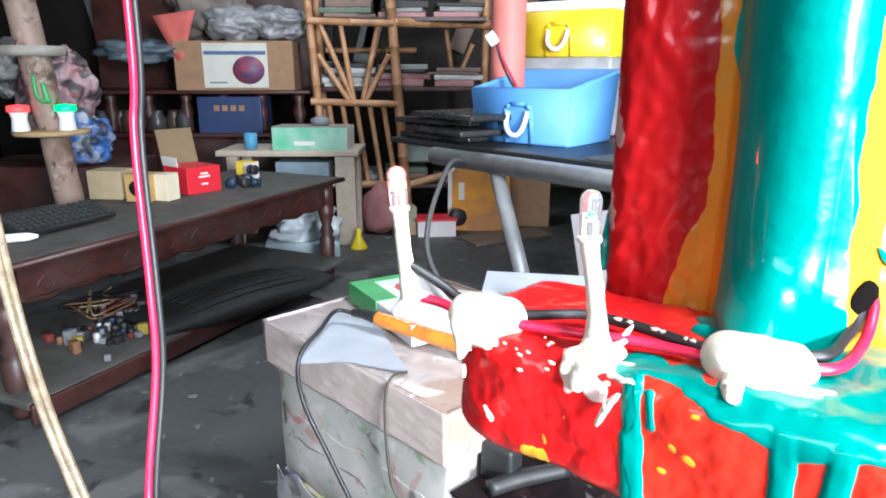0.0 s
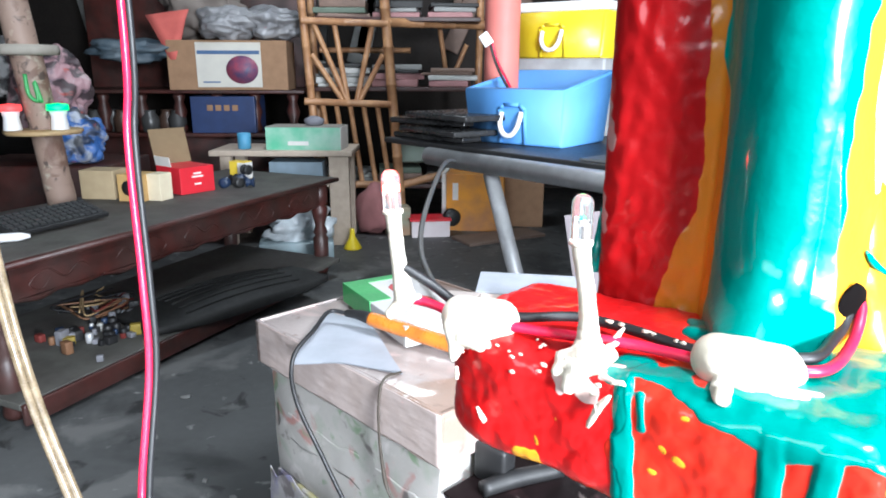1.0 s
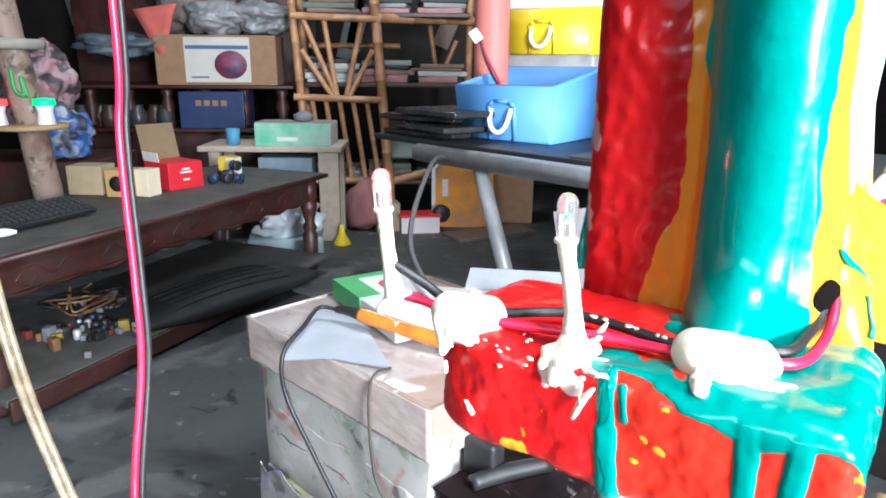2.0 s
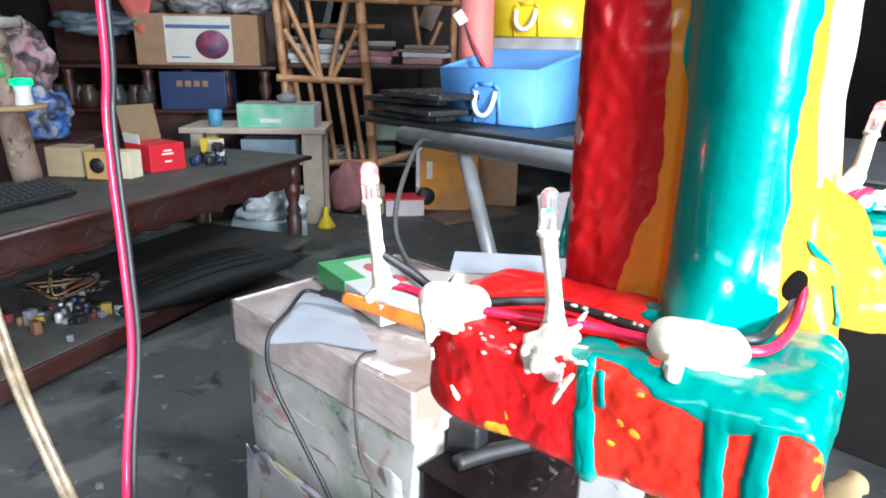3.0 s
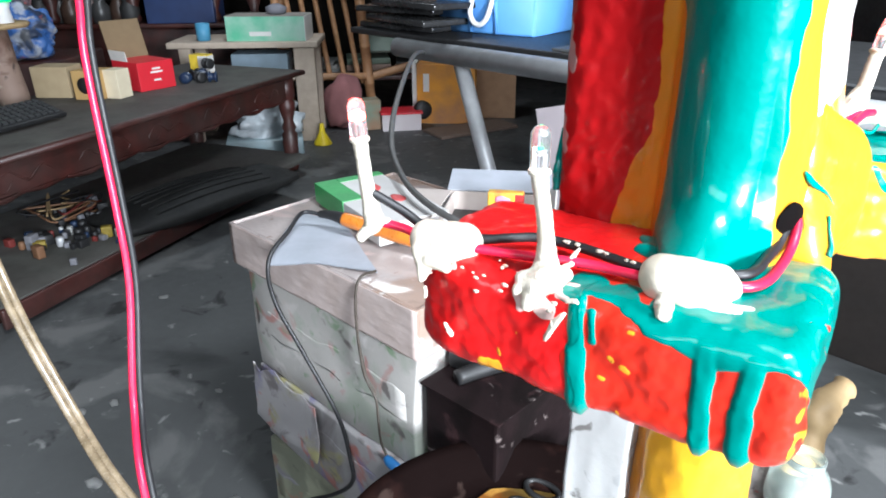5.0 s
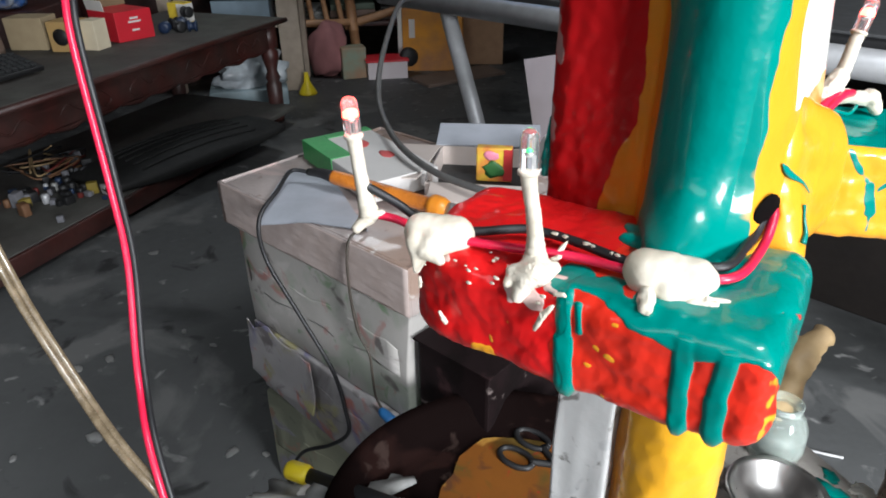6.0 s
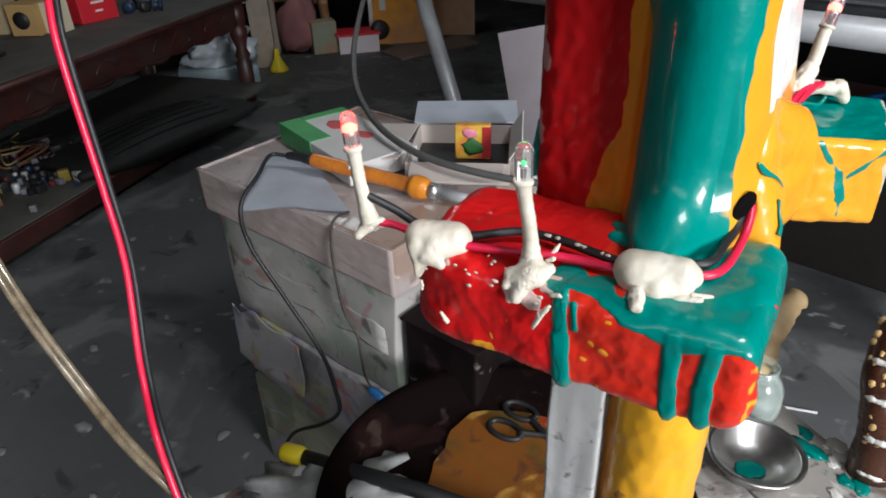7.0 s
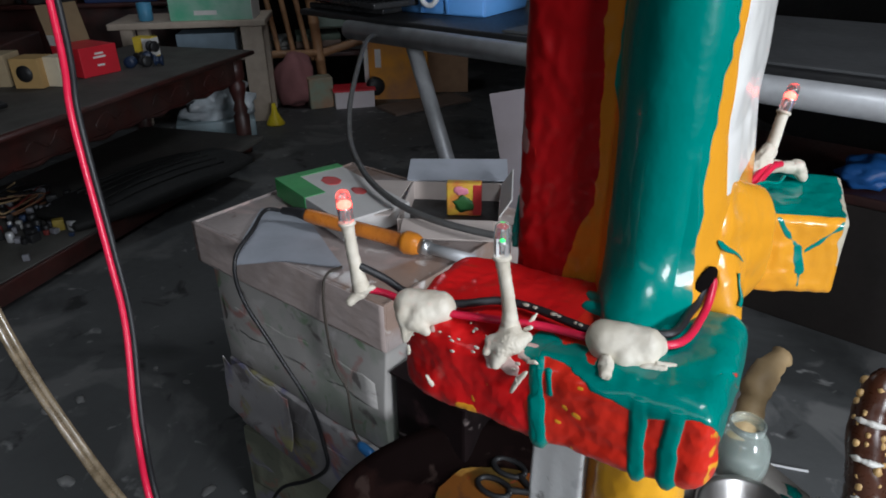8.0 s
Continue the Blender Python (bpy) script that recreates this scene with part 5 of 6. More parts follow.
kb = thing("keyboard", "black dusty computer keyboard lying on the table", "keyboard", at=(-1.43, 2.43, 0.538), turn=66.5)
kb.matrix_world = kb.matrix_world @ pose(0, 0, 0.022, 17, 0, 0)
for fx in (-0.17, 0.17):
    part("foot", boxed(fx - 0.012, fx + 0.012, 0.045, 0.065, -0.05, 0.0, 0.003), BLACK, kb)
part("case", boxed(-0.2, 0.2, -0.07, 0.07, 0, 0.018, 0.005), BLACK, kb)
KEY = boxed(-0.0098, 0.0098, -0.0095, 0.0095, 0, 0.01, 0.002)
key_me = bpy.data.meshes.new("key")
KEY.to_mesh(key_me)
KEY.free()
key_me.materials.append(mat("grey key", (0.03, 0.032, 0.034), (0.055, 0.055, 0.055), 0.5, scale=40))
for r in range(5):
    for c in range(14):
        ob = new("key", key_me)
        ob.parent = kb
        ob.location = (-0.178 + c * 0.0265, -0.05 + r * 0.025, 0.0182)
solid("tube_of_glue", tubed([(-1.49, 2.19, 0.548), (-1.42, 2.22, 0.548), (-1.39, 2.235, 0.548)], [0.016, 0.015, 0.006], 12, 4), WHITE_PLASTIC, "white and blue plastic tube on the table edge", "tube")

# clutter on the lower shelf
rng = random.Random(8)
PARTS_M = [BLACK, mat("dull grey plastic", (0.2, 0.2, 0.22)), mat("brown capacitor", (0.2, 0.1, 0.05)), mat("blue part", (0.02, 0.04, 0.09), rough=0.4), STEEL, mat("grubby pale part", (0.4, 0.4, 0.38)), mat("dull yellow part", (0.3, 0.22, 0.03)), mat("dull red part", (0.18, 0.03, 0.025))]
for k in range(90):
    x, y = (TABLE @ Vector((1.30 + min(max(rng.gauss(0, 0.12), -0.25), 0.25), -0.17 + min(max(rng.gauss(0, 0.10), -0.25), 0.22), 0)))[:2]
    s = rng.uniform(0.007, 0.022)
    m = PARTS_M[min(int(rng.random() ** 2.6 * 8), 7)]
    bm = boxed(-s, s, -s * 0.7, s * 0.7, 0, s * rng.uniform(1.2, 2.6), s * 0.2) if rng.random() < 0.5 else lathe([(s * 0.7, 0), (s * 0.8, s * 0.2), (s * 0.8, s * 1.8), (s * 0.6, s * 2.1), (0.001, s * 2.1)], 12)
    solid("electronic_part", bm, m, "small salvaged electronic part on the lower shelf", "electronic part", "salvaged parts", at=(x, y, 0.1005), turn=rng.uniform(0, 180))
for k in range(7):
    p = [TABLE @ Vector((1.2 + rng.uniform(-0.16, 0.16), -0.42 + rng.uniform(-0.12, 0.14), 0.107 + rng.uniform(0, 0.06))) for _ in range(6)]
    solid("wire_tangle", tubed(p, 0.004, 6, 8), [TAN_WOOD, PARTS_M[2], BLACK_WIRE, PARTS_M[7]][k % 4], "tangled scrap wire on the lower shelf", "wire", "scrap wires")
COVER = mat("dusty black plastic", (0.006, 0.006, 0.006), (0.018, 0.018, 0.017), 0.7, scale=8, amount=0.8)
cover = thing("plastic_cover", "broad dusty black ribbed panel lying on the lower shelf", "panel", at=(*(TABLE @ Vector((0.86, 0.02, 0)))[:2], 0.102), turn=TT - 14)
bm = boxed(-0.48, 0.44, -0.19, 0.2, 0.0, 0.03, 0.012)
bmesh.ops.subdivide_edges(bm, edges=[e for e in bm.edges if e.calc_length() > 0.1], cuts=10, use_grid_fill=True)
for v in bm.verts:
    v.co.y *= 1 - 0.55 * max(0.0, abs(v.co.x + 0.02) / 0.46 - 0.25) ** 2
    v.co.z += 0.05 * max(0.0, 1 - (v.co.x / 0.5) ** 2 - (v.co.y / 0.24) ** 2) * (v.co.z > 0.01)
part("panel", bm, COVER, cover)
for k in range(6):
    y = -0.13 + k * 0.052
    part("rib", tubed([(x, y, 0.033 + 0.05 * max(0.0, 1 - (x / 0.5) ** 2 - (y / 0.24) ** 2)) for x in (-0.3, -0.15, 0.0, 0.15, 0.28)], 0.005, 8, 5), COVER, cover)
tray = thing("clear_tray", "pale blue plastic tray holding crumpled bags", "tray", at=(-0.86, 4.0, 0.0), turn=10)
part("tray_body", boxed(-0.22, 0.22, -0.14, 0.14, 0.0, 0.1, 0.01), mat("dusty blue plastic", (0.25, 0.33, 0.36), (0.18, 0.2, 0.2), 0.4, scale=10), tray)
part("bag", lump((0.02, 0.0, 0.16), (0.18, 0.1, 0.12), 3, 0.7, 4, 2.4), mat("thin plastic bag", (0.5, 0.55, 0.58), (0.3, 0.3, 0.32), 0.3, scale=20), tray)

# ---- pale side table with the green carton ----
st = thing("side_table", "pale rough wooden side table", "table")
part("tabletop", boxed(-1.42, -0.53, 4.18, 4.62, 0.575, 0.61, 0.005), PALE_WOOD, st)
part("leg", boxed(-0.68, -0.555, 4.2, 4.26, 0, 0.574, 0.005), PALE_WOOD, st)
part("leg", boxed(-1.36, -1.29, 4.2, 4.26, 0, 0.574, 0.005), PALE_WOOD, st)
part("leg", boxed(-0.66, -0.56, 4.52, 4.58, 0, 0.574, 0.005), PALE_WOOD, st)
part("leg", boxed(-1.36, -1.29, 4.52, 4.58, 0, 0.574, 0.005), PALE_WOOD, st)
part("shelf_board", boxed(-1.285, -0.685, 4.21, 4.58, 0.38, 0.40, 0.003), PALE_WOOD, st)
solid("blue_carton", boxed(-0.17, 0.17, -0.1, 0.1, 0, 0.13, 0.004), mat("grey-blue card", (0.2, 0.27, 0.33), (0.14, 0.18, 0.2), 0.6, scale=12), "grey-blue box on the side table shelf", "box", at=(-0.9, 4.36, 0.4005), smooth=False)
gb_ = thing("green_carton", "long green and white carton on the side table", "box", at=(-0.815, 4.32, 0.611), turn=-3)
part("body", boxed(-0.25, 0.22, -0.11, 0.13, 0, 0.14, 0.003), mat("green printed card", (0.12, 0.46, 0.28), (0.42, 0.6, 0.5), 0.5, scale=7, amount=0.9), gb_, smooth=False)
part("end_panel", boxed(0.2205, 0.225, -0.112, 0.132, 0.0, 0.141, 0.001), WHITE_CARD, gb_, "white end panel", smooth=False)
part("lid_top", boxed(-0.25, 0.22, -0.11, 0.13, 0.1405, 0.144, 0.001), mat("dusty card", (0.3, 0.28, 0.25), (0.2, 0.19, 0.17), 0.8, scale=12), gb_, "dusty top", smooth=False)
part("print_bar", boxed(-0.11, 0.02, -0.1125, -0.1105, 0.03, 0.055, 0), WHITE_CARD, gb_, smooth=False)
solid("blue_mug", lathe([(0.035, 0), (0.04, 0.004), (0.042, 0.1), (0.038, 0.1), (0.036, 0.01), (0.004, 0.008)], 20), mat("light blue enamel", (0.08, 0.28, 0.45), rough=0.5), "light blue cup on the side table", "cup", at=(-1.22, 4.28, 0.611))
solid("grey_pot", lathe([(0.04, 0), (0.06, 0.01), (0.065, 0.04), (0.02, 0.06), (0.004, 0.06)], 20), mat("grey lump", (0.2, 0.2, 0.23)), "small grey pot on the green carton", "pot", at=(-0.78, 4.33, 0.7555))
solid("yellow_funnel", lathe([(0.055, 0), (0.058, 0.004), (0.05, 0.02), (0.02, 0.075), (0.012, 0.13), (0.002, 0.13)], 20), YELLOW_PLASTIC, "yellow plastic funnel on the floor", "funnel", at=(-0.535, 4.12, 0.0))

# ---- bamboo shelf rack ----
rack = thing("bamboo_rack", "tall rack of orange bamboo poles with a fan-shaped side", "rack")


def pole(name, a, b, r=0.019, material=BAMBOO):
    a, b = Vector(a), Vector(b)
    n = max(int((b - a).length / 0.22), 1)
    pts, rad = [], []
    for k in range(n + 1):
        for d, s in ((-0.03, 1.0), (0.0, 1.16), (0.03, 1.0)):
            t = (k + d) / n
            if 0 <= t <= 1:
                pts.append(a.lerp(b, t))
                rad.append(r * s)
    return part(name, tubed(pts, rad, 10, 1, smooth=False), material, rack)


pole("post", (-0.93, 4.8, 1.75), (-0.82, 4.8, 0.0), 0.028)
pole("post", (-0.37, 4.8, 1.75), (-0.25, 4.8, 0.0), 0.034)
pole("post", (0.33, 5.3, 1.75), (0.3, 5.3, 0.0), 0.028)
pole("post", (-0.95, 5.3, 1.75), (-0.9, 5.3, 0.0), 0.028)
pole("rail", (-0.92, 4.78, 0.885), (-0.32, 4.78, 0.865), 0.024)
pole("rail", (-0.92, 4.78, 1.42), (-0.33, 4.78, 1.40), 0.024)
pole("rail", (-0.9, 4.78, 0.30), (-0.28, 4.78, 0.30), 0.026)
pole("rail", (-0.33, 4.8, 1.41), (0.34, 5.2, 1.42), 0.032)
pole("rail", (-0.33, 4.82, 0.27), (0.05, 4.9, 0.36), 0.028)
for x0, x1 in ((-0.86, -0.66), (-0.70, -0.625), (-0.44, -0.56), (-0.37, -0.54)):
    pole("fan_stick", (x0, 4.8, 1.40 if x0 > -0.8 and x0 < -0.4 else 1.2), (x1, 4.8, 0.89), 0.019)
pole("fan_stick", (-0.84, 4.8, 1.40), (-0.63, 4.8, 0.89), 0.019)
for k in range(5):
    pole("stick", (-0.80 + k * 0.095, 4.8, 0.86), (-0.735 + k * 0.098, 4.8, 0.31), 0.018)
for zz in (1.05, 1.24):
    pole("rung", (-0.88, 5.25, zz), (-0.2, 5.25, zz), 0.02)
pole("brace", (0.02, 5.2, 1.4), (0.08, 5.25, 1.0), 0.018)
pole("brace", (0.22, 5.2, 1.28), (0.12, 5.2, 1.05), 0.018)
part("shelf_board", boxed(-0.9, 0.3, 4.85, 5.3, 0.95, 0.98, 0.004), DARK_WOOD, rack)
part("shelf_board", boxed(-0.9, 0.3, 4.85, 5.3, 1.42, 1.45, 0.004), DARK_WOOD, rack)
part("shelf_board", boxed(-0.9, 0.3, 4.85, 5.3, 0.26, 0.29, 0.004), DARK_WOOD, rack)
rng = random.Random(21)
DULL = [mat("dull sheet grey", (0.28, 0.28, 0.27)), mat("dull sheet brown", (0.2, 0.13, 0.1)), mat("dull sheet green", (0.12, 0.16, 0.12)), mat("dull sheet black", (0.03, 0.03, 0.03)), mat("dull sheet pink", (0.4, 0.2, 0.2)), mat("dull sheet white", (0.5, 0.5, 0.48))]
for sz, n in ((0.9815, 13), (1.4515, 9), (0.2915, 8)):
    h = [0.0] * 3
    for k in range(n):
        col = k % 3
        t = rng.uniform(0.018, 0.05)
        wd = rng.uniform(0.14, 0.19)
        solid("stacked_scrap", boxed(-wd, wd, -0.15, 0.15, 0, t, 0.006), DULL[rng.randrange(6)], "dusty flat scrap stacked on the bamboo rack", "scrap", "scrap on the rack", at=(-0.68 + col * 0.39 + rng.uniform(-0.02, 0.02), 5.07, sz + h[col]), turn=rng.uniform(-9, 9))
        h[col] += t + 0.001

# floor boxes under the rack
ob_ = thing("orange_carton", "orange printed carton on the floor", "box", at=(0.2, 4.72, 0), turn=-8)
part("body", boxed(-0.12, 0.28, -0.12, 0.2, 0, 0.4, 0.004), mat("orange card", (0.75, 0.32, 0.03), (0.35, 0.16, 0.08), 0.6, scale=5, amount=0.9), ob_, smooth=False)
part("white_side", boxed(-0.15, -0.1215, -0.125, 0.2, 0, 0.41, 0.002), WHITE_CARD, ob_, "white side panel", smooth=False)
part("print_bar", boxed(-0.075, -0.035, -0.1225, -0.1205, 0.22, 0.34, 0), WHITE_CARD, ob_, smooth=False)
solid("dusty_carton", boxed(-0.16, 0.16, -0.12, 0.12, 0, 0.36, 0.006), CARDBOARD, "dusty brown cardboard box on the floor", "box", at=(0.62, 4.85, 0), turn=-8, smooth=False)
solid("white_carton", boxed(-0.13, 0.13, -0.09, 0.09, 0, 0.115, 0.004), mat("white and red card", (0.7, 0.65, 0.66), (0.6, 0.5, 0.52), 0.55, scale=8), "low white carton with red edges on the floor", "box", at=(-0.05, 4.5, 0), turn=6, smooth=False)
solid("red_tray", boxed(-0.14, 0.14, -0.1, 0.1, 0, 0.012, 0.002), RED_CARD, "red flat card under the white carton", "card", at=(-0.05, 4.48, 0.1155), turn=6)
solid("tape_roll", lathe([(0.04, 0), (0.06, 0.01), (0.06, 0.05), (0.04, 0.06), (0.004, 0.06)], 18, pose(0, 0, 0, 90, 0, 20)), BLACK, "black round roll of tape", "tape", at=(0.09, 4.53, 0.12))
solid("pink_sack", lump((-0.43, 4.55, 0.16), (0.13, 0.11, 0.18), 4, 0.35, 3), mat("dull pink cloth", (0.33, 0.14, 0.14), (0.22, 0.1, 0.1), 0.9, scale=14), "dull pink cloth sack on the floor", "sack")
solid("green_can", boxed(-0.08, 0.08, -0.06, 0.06, 0, 0.2, 0.008), mat("dull green card", (0.25, 0.3, 0.22), (0.35, 0.2, 0.12), 0.7, scale=9, amount=1.0), "small dull green box on the floor", "box", at=(-0.27, 4.5, 0), turn=14, smooth=False)
solid("green_sheet", boxed(-0.25, 0.25, -0.2, 0.2, 0, 0.02, 0.004, pose(0, 0, 0.1, 35, 0, 0)), mat("grey-green sheet", (0.2, 0.24, 0.2), (0.14, 0.16, 0.14), 0.7, scale=8), "grey-green metal sheet leaning on the rack", "sheet", at=(-0.02, 5.1, 0.45))
solid("flat_board", boxed(-0.3, 0.3, -0.12, 0.12, 0, 0.02, 0.003), mat("brown board", (0.13, 0.09, 0.07)), "flat brown board on the floor", "board", at=(0.42, 4.4, 0), turn=28)

# ---- dark cupboard, fan carton, sacks behind the table ----
cab = thing("dark_cabinet", "dark carved wooden cabinet in the shade", "cabinet", at=(-1.6, 5.3, 0))
part("body", boxed(-1.15, 0.62, -0.25, 0.35, 0, 0.62, 0.01), DARK_WOOD, cab)
part("ledge", boxed(-1.18, 0.65, -0.38, 0.36, 0.6205, 0.65, 0.006), DARK_WOOD, cab)
for k in range(7):
    part("turned_post", lathe([(0.03, 0.651), (0.045, 0.68), (0.028, 0.73), (0.05, 0.80), (0.03, 0.87), (0.045, 0.91), (0.03, 0.93)], 14, Matrix.Translation((-1.1 + k * 0.275, -0.3, 0))), DARK_WOOD, cab)
part("upper_shelf", boxed(-1.18, 0.65, -0.38, 0.36, 0.93, 0.955, 0.006), DARK_WOOD, cab)
part("back_panel", boxed(-1.18, 0.65, 0.3, 0.34, 0.956, 1.9, 0.006), DARK_WOOD, cab)
fb = thing("fan_carton", "brown cardboard fan carton with a printed white panel", "box", at=(-1.5, 5.1, 0.956), turn=3)
part("body", boxed(-0.4, 0.43, -0.2, 0.16, 0, 0.34, 0.006), CARDBOARD, fb, smooth=False)
part("printed_panel", boxed(-0.2, 0.25, -0.204, -0.2005, 0.02, 0.325, 0.001), mat("faded white print", (0.55, 0.53, 0.47), (0.45, 0.43, 0.4), 0.6, scale=10), fb, "faded white printed panel", smooth=False)
part("print_bar", boxed(-0.19, 0.24, -0.207, -0.2045, 0.245, 0.27, 0), mat("blue print", (0.06, 0.12, 0.25), rough=0.5), fb, smooth=False)
part("fan_picture", lathe([(0.108, 0), (0.112, 0.001), (0.112, 0.002), (0.002, 0.002)], 28, pose(0.115, -0.2045, 0.14, 90, 0, 0) @ Matrix.Diagonal((1, 0.86, 1, 1))), mat("dark printed disc", (0.05, 0.05, 0.12), (0.3, 0.06, 0.1), 0.5, scale=12, amount=1.0), fb, "dark round fan print")
part("print_bar", boxed(-0.16, -0.04, -0.207, -0.2045, 0.05, 0.06, 0), bpy.data.materials["blue print"], fb, smooth=False)
nb = thing("navy_carton", "dark blue carton with faint brown lettering bars", "box", at=(-1.55, 5.02, 0.651))
part("body", boxed(-0.22, 0.24, -0.1, 0.2, 0, 0.26, 0.005), mat("navy card", (0.02, 0.04, 0.12), (0.012, 0.02, 0.06), 0.5, scale=9), nb, smooth=False)
for k in range(4):
    part("print_bar", boxed(-0.1 + k * 0.06, -0.06 + k * 0.06, -0.104, -0.1005, 0.16, 0.2, 0), CARDBOARD, nb, smooth=False)
BAG = mat("grey plastic sack", (0.32, 0.32, 0.33), (0.15, 0.15, 0.16), 0.35, scale=10, amount=0.9, bump=0.3)
solid("plastic_sack", lump((-1.5, 5.05, 1.405), (0.2, 0.2, 0.12), 2, 0.35, 5, 1.5), BAG, "crumpled grey-white plastic sack on the carton", "sack", "sacks")
solid("plastic_sack", lump((-1.18, 5.08, 1.42), (0.22, 0.18, 0.12), 6, 0.35, 5, 1.6), BAG, "crumpled grey-white plastic sack on the carton", "sack", "sacks")
solid("plastic_sack", lump((-1.75, 5.3, 1.52), (0.28, 0.2, 0.22), 8, 0.4, 4, 2.0), mat("dull sacking", (0.2, 0.17, 0.15), (0.1, 0.08, 0.07), 0.8, scale=9), "dull brown sack heaped on the cabinet", "sack", "sacks")
bm = bmesh.new()
vs = [bm.verts.new(p) for p in ((-2.02, 4.9, 1.46), (-1.72, 4.9, 1.50), (-1.84, 4.88, 1.12))]
vs2 = [bm.verts.new(v.co + Vector((0, 0.012, 0))) for v in vs]
bm.faces.new(vs), bm.faces.new(vs2[::-1])
for i in range(3):
    bm.faces.new((vs[i], vs2[i], vs2[(i + 1) % 3], vs[(i + 1) % 3]))
bmesh.ops.subdivide_edges(bm, edges=bm.edges[:], cuts=4, use_grid_fill=True)
for v in bm.verts:
    v.co.y += 0.03 * wob(v.co, 7)
solid("red_cloth", bm, mat("faded red cloth", (0.55, 0.12, 0.1), (0.4, 0.08, 0.07), 0.85, scale=10), "faded red cloth hanging from the shelf", "cloth")
solid("folded_tarpaulin", lump((-2.15, 4.95, 1.22), (0.28, 0.18, 0.08), 3, 0.4, 4, 2.0), mat("slate blue bundle", (0.03, 0.055, 0.08), (0.13, 0.16, 0.18), 0.6, scale=6, amount=0.8), "slate blue folded tarpaulin bundle", "tarpaulin")
rng = random.Random(31)
for k in range(9):
    solid("dark_jar", lathe([(0.05, 0), (0.06, 0.01), (0.065, 0.1), (0.04, 0.14), (0.045, 0.16), (0.004, 0.16)], 16), [mat("dim glass", (0.05, 0.05, 0.05), rough=0.35), mat("dim brown glass", (0.06, 0.035, 0.025), rough=0.4), DULL[3]][k % 3], "dim dusty jar on the dark cabinet", "jar", "jars on the cabinet", at=(-2.7 + k * 0.1, 5.0 + 0.07 * (k % 2), 0.651))
SACKS = [((-2.1, 3.75, 0.95), (0.2, 0.14, 0.24), (0.36, 0.22, 0.24), (0.1, 0.07, 0.09)), ((-1.98, 3.68, 0.72), (0.17, 0.13, 0.15), (0.04, 0.12, 0.35), (0.4, 0.42, 0.45)), ((-2.35, 3.8, 1.1), (0.16, 0.12, 0.15), (0.5, 0.5, 0.5), (0.1, 0.1, 0.1))]
for k, (c, s, a, b) in enumerate(SACKS):
    solid("printed_sack", lump(c, s, k + 3, 0.36, 5, 1.9), grime("printed sack %s" % "abc"[k], a, [(b, 7, 0.5), ((0.4, 0.38, 0.37), 11, 0.3), ((0.02, 0.02, 0.022), 9, 0.6), ((0.45, 0.08, 0.06), 13, 0.15)], 0.5, 9, 0.3), ["pink and black printed sack", "blue and white printed sack", "white printed sack"][k] + " piled in the corner", "sack", "printed sacks")
solid("low_chest", boxed(-2.6, -1.75, 3.55, 4.1, 0, 0.6, 0.01), DARK_WOOD, "dark wooden chest under the printed sacks", "chest")
rng = random.Random(41)
for k in range(22):
    x, z = rng.uniform(-3.6, 1.9), 1.5 + rng.uniform(0, 0.35)
    solid("hanging_scrap", boxed(-0.02 - rng.random() * 0.1, 0.05, -0.02, 0.02, -rng.uniform(0.2, 0.6), 0.2, 0.01, pose(0, 0, 0, 0, rng.uniform(-25, 25), 0)), DULL[rng.randrange(4)], "dark scrap piece hanging on the wall", "scrap", "scrap on the wall", at=(x, 6.36, z))

# ---- second small painted stand on the table, with lit caps ----
s2 = thing("lamp_pole", "slender wooden pole with two rings of lit caps", "stand")
part("pole", tubed([(-1.60, 2.83, 0.531), (-1.605, 2.80, 0.8), (-1.62, 2.77, 1.1), (-1.64, 2.74, 1.4), (-1.67, 2.71, 1.75)], [0.056, 0.056, 0.058, 0.056, 0.056], 18, 6, rough=0.08), grime("bare tan wood", (0.27, 0.19, 0.15), [((0.13, 0.07, 0.05), 7, 0.4), ((0.42, 0.38, 0.3), 14, 0.3), ((0.05, 0.035, 0.03), 22, 0.35)], 0.6, 12, 0.3), s2)
part("ring", lathe([(0.055, 0), (0.145, 0.003), (0.15, 0.012), (0.145, 0.02), (0.055, 0.022)], 9, Matrix.Translation((-1.608, 2.785, 0.84))), TAN_WOOD, s2)
part("ring", lathe([(0.055, 0), (0.125, 0.003), (0.13, 0.02), (0.125, 0.04), (0.055, 0.042)], 9, Matrix.Translation((-1.625, 2.76, 1.15))), mat("pale ring", (0.3, 0.28, 0.24), (0.16, 0.14, 0.12), 0.7, scale=12), s2)
for dx, dy, m, lab in ((-0.075, -0.08, glow("red cap", (1.0, 0.06, 0.06), 0.5), "glowing red cap"), (0.085, -0.03, glow("green cap", (0.03, 0.8, 0.2), 0.5), "glowing green cap")):
    c = part("cup", lathe([(0.032, 0), (0.034, 0.003), (0.028, 0.05), (0.034, 0.075), (0.002, 0.075)], 18, Matrix.Translation((-1.608 + dx, 2.785 + dy, 0.8625))), WHITE_PLASTIC, s2)
    part("cap", lathe([(0.04, 0.0755), (0.042, 0.08), (0.04, 0.1), (0.002, 0.105)], 18, Matrix.Translation((-1.608 + dx, 2.785 + dy, 0.8625))), m, c, lab)
part("teal_mark", tubed([(-1.61, 2.715, 1.08), (-1.605, 2.715, 1.0), (-1.575, 2.72, 0.98), (-1.58, 2.72, 1.05), (-1.565, 2.725, 0.97)], 0.008, 8, 6), GREEN_PRINT, s2)

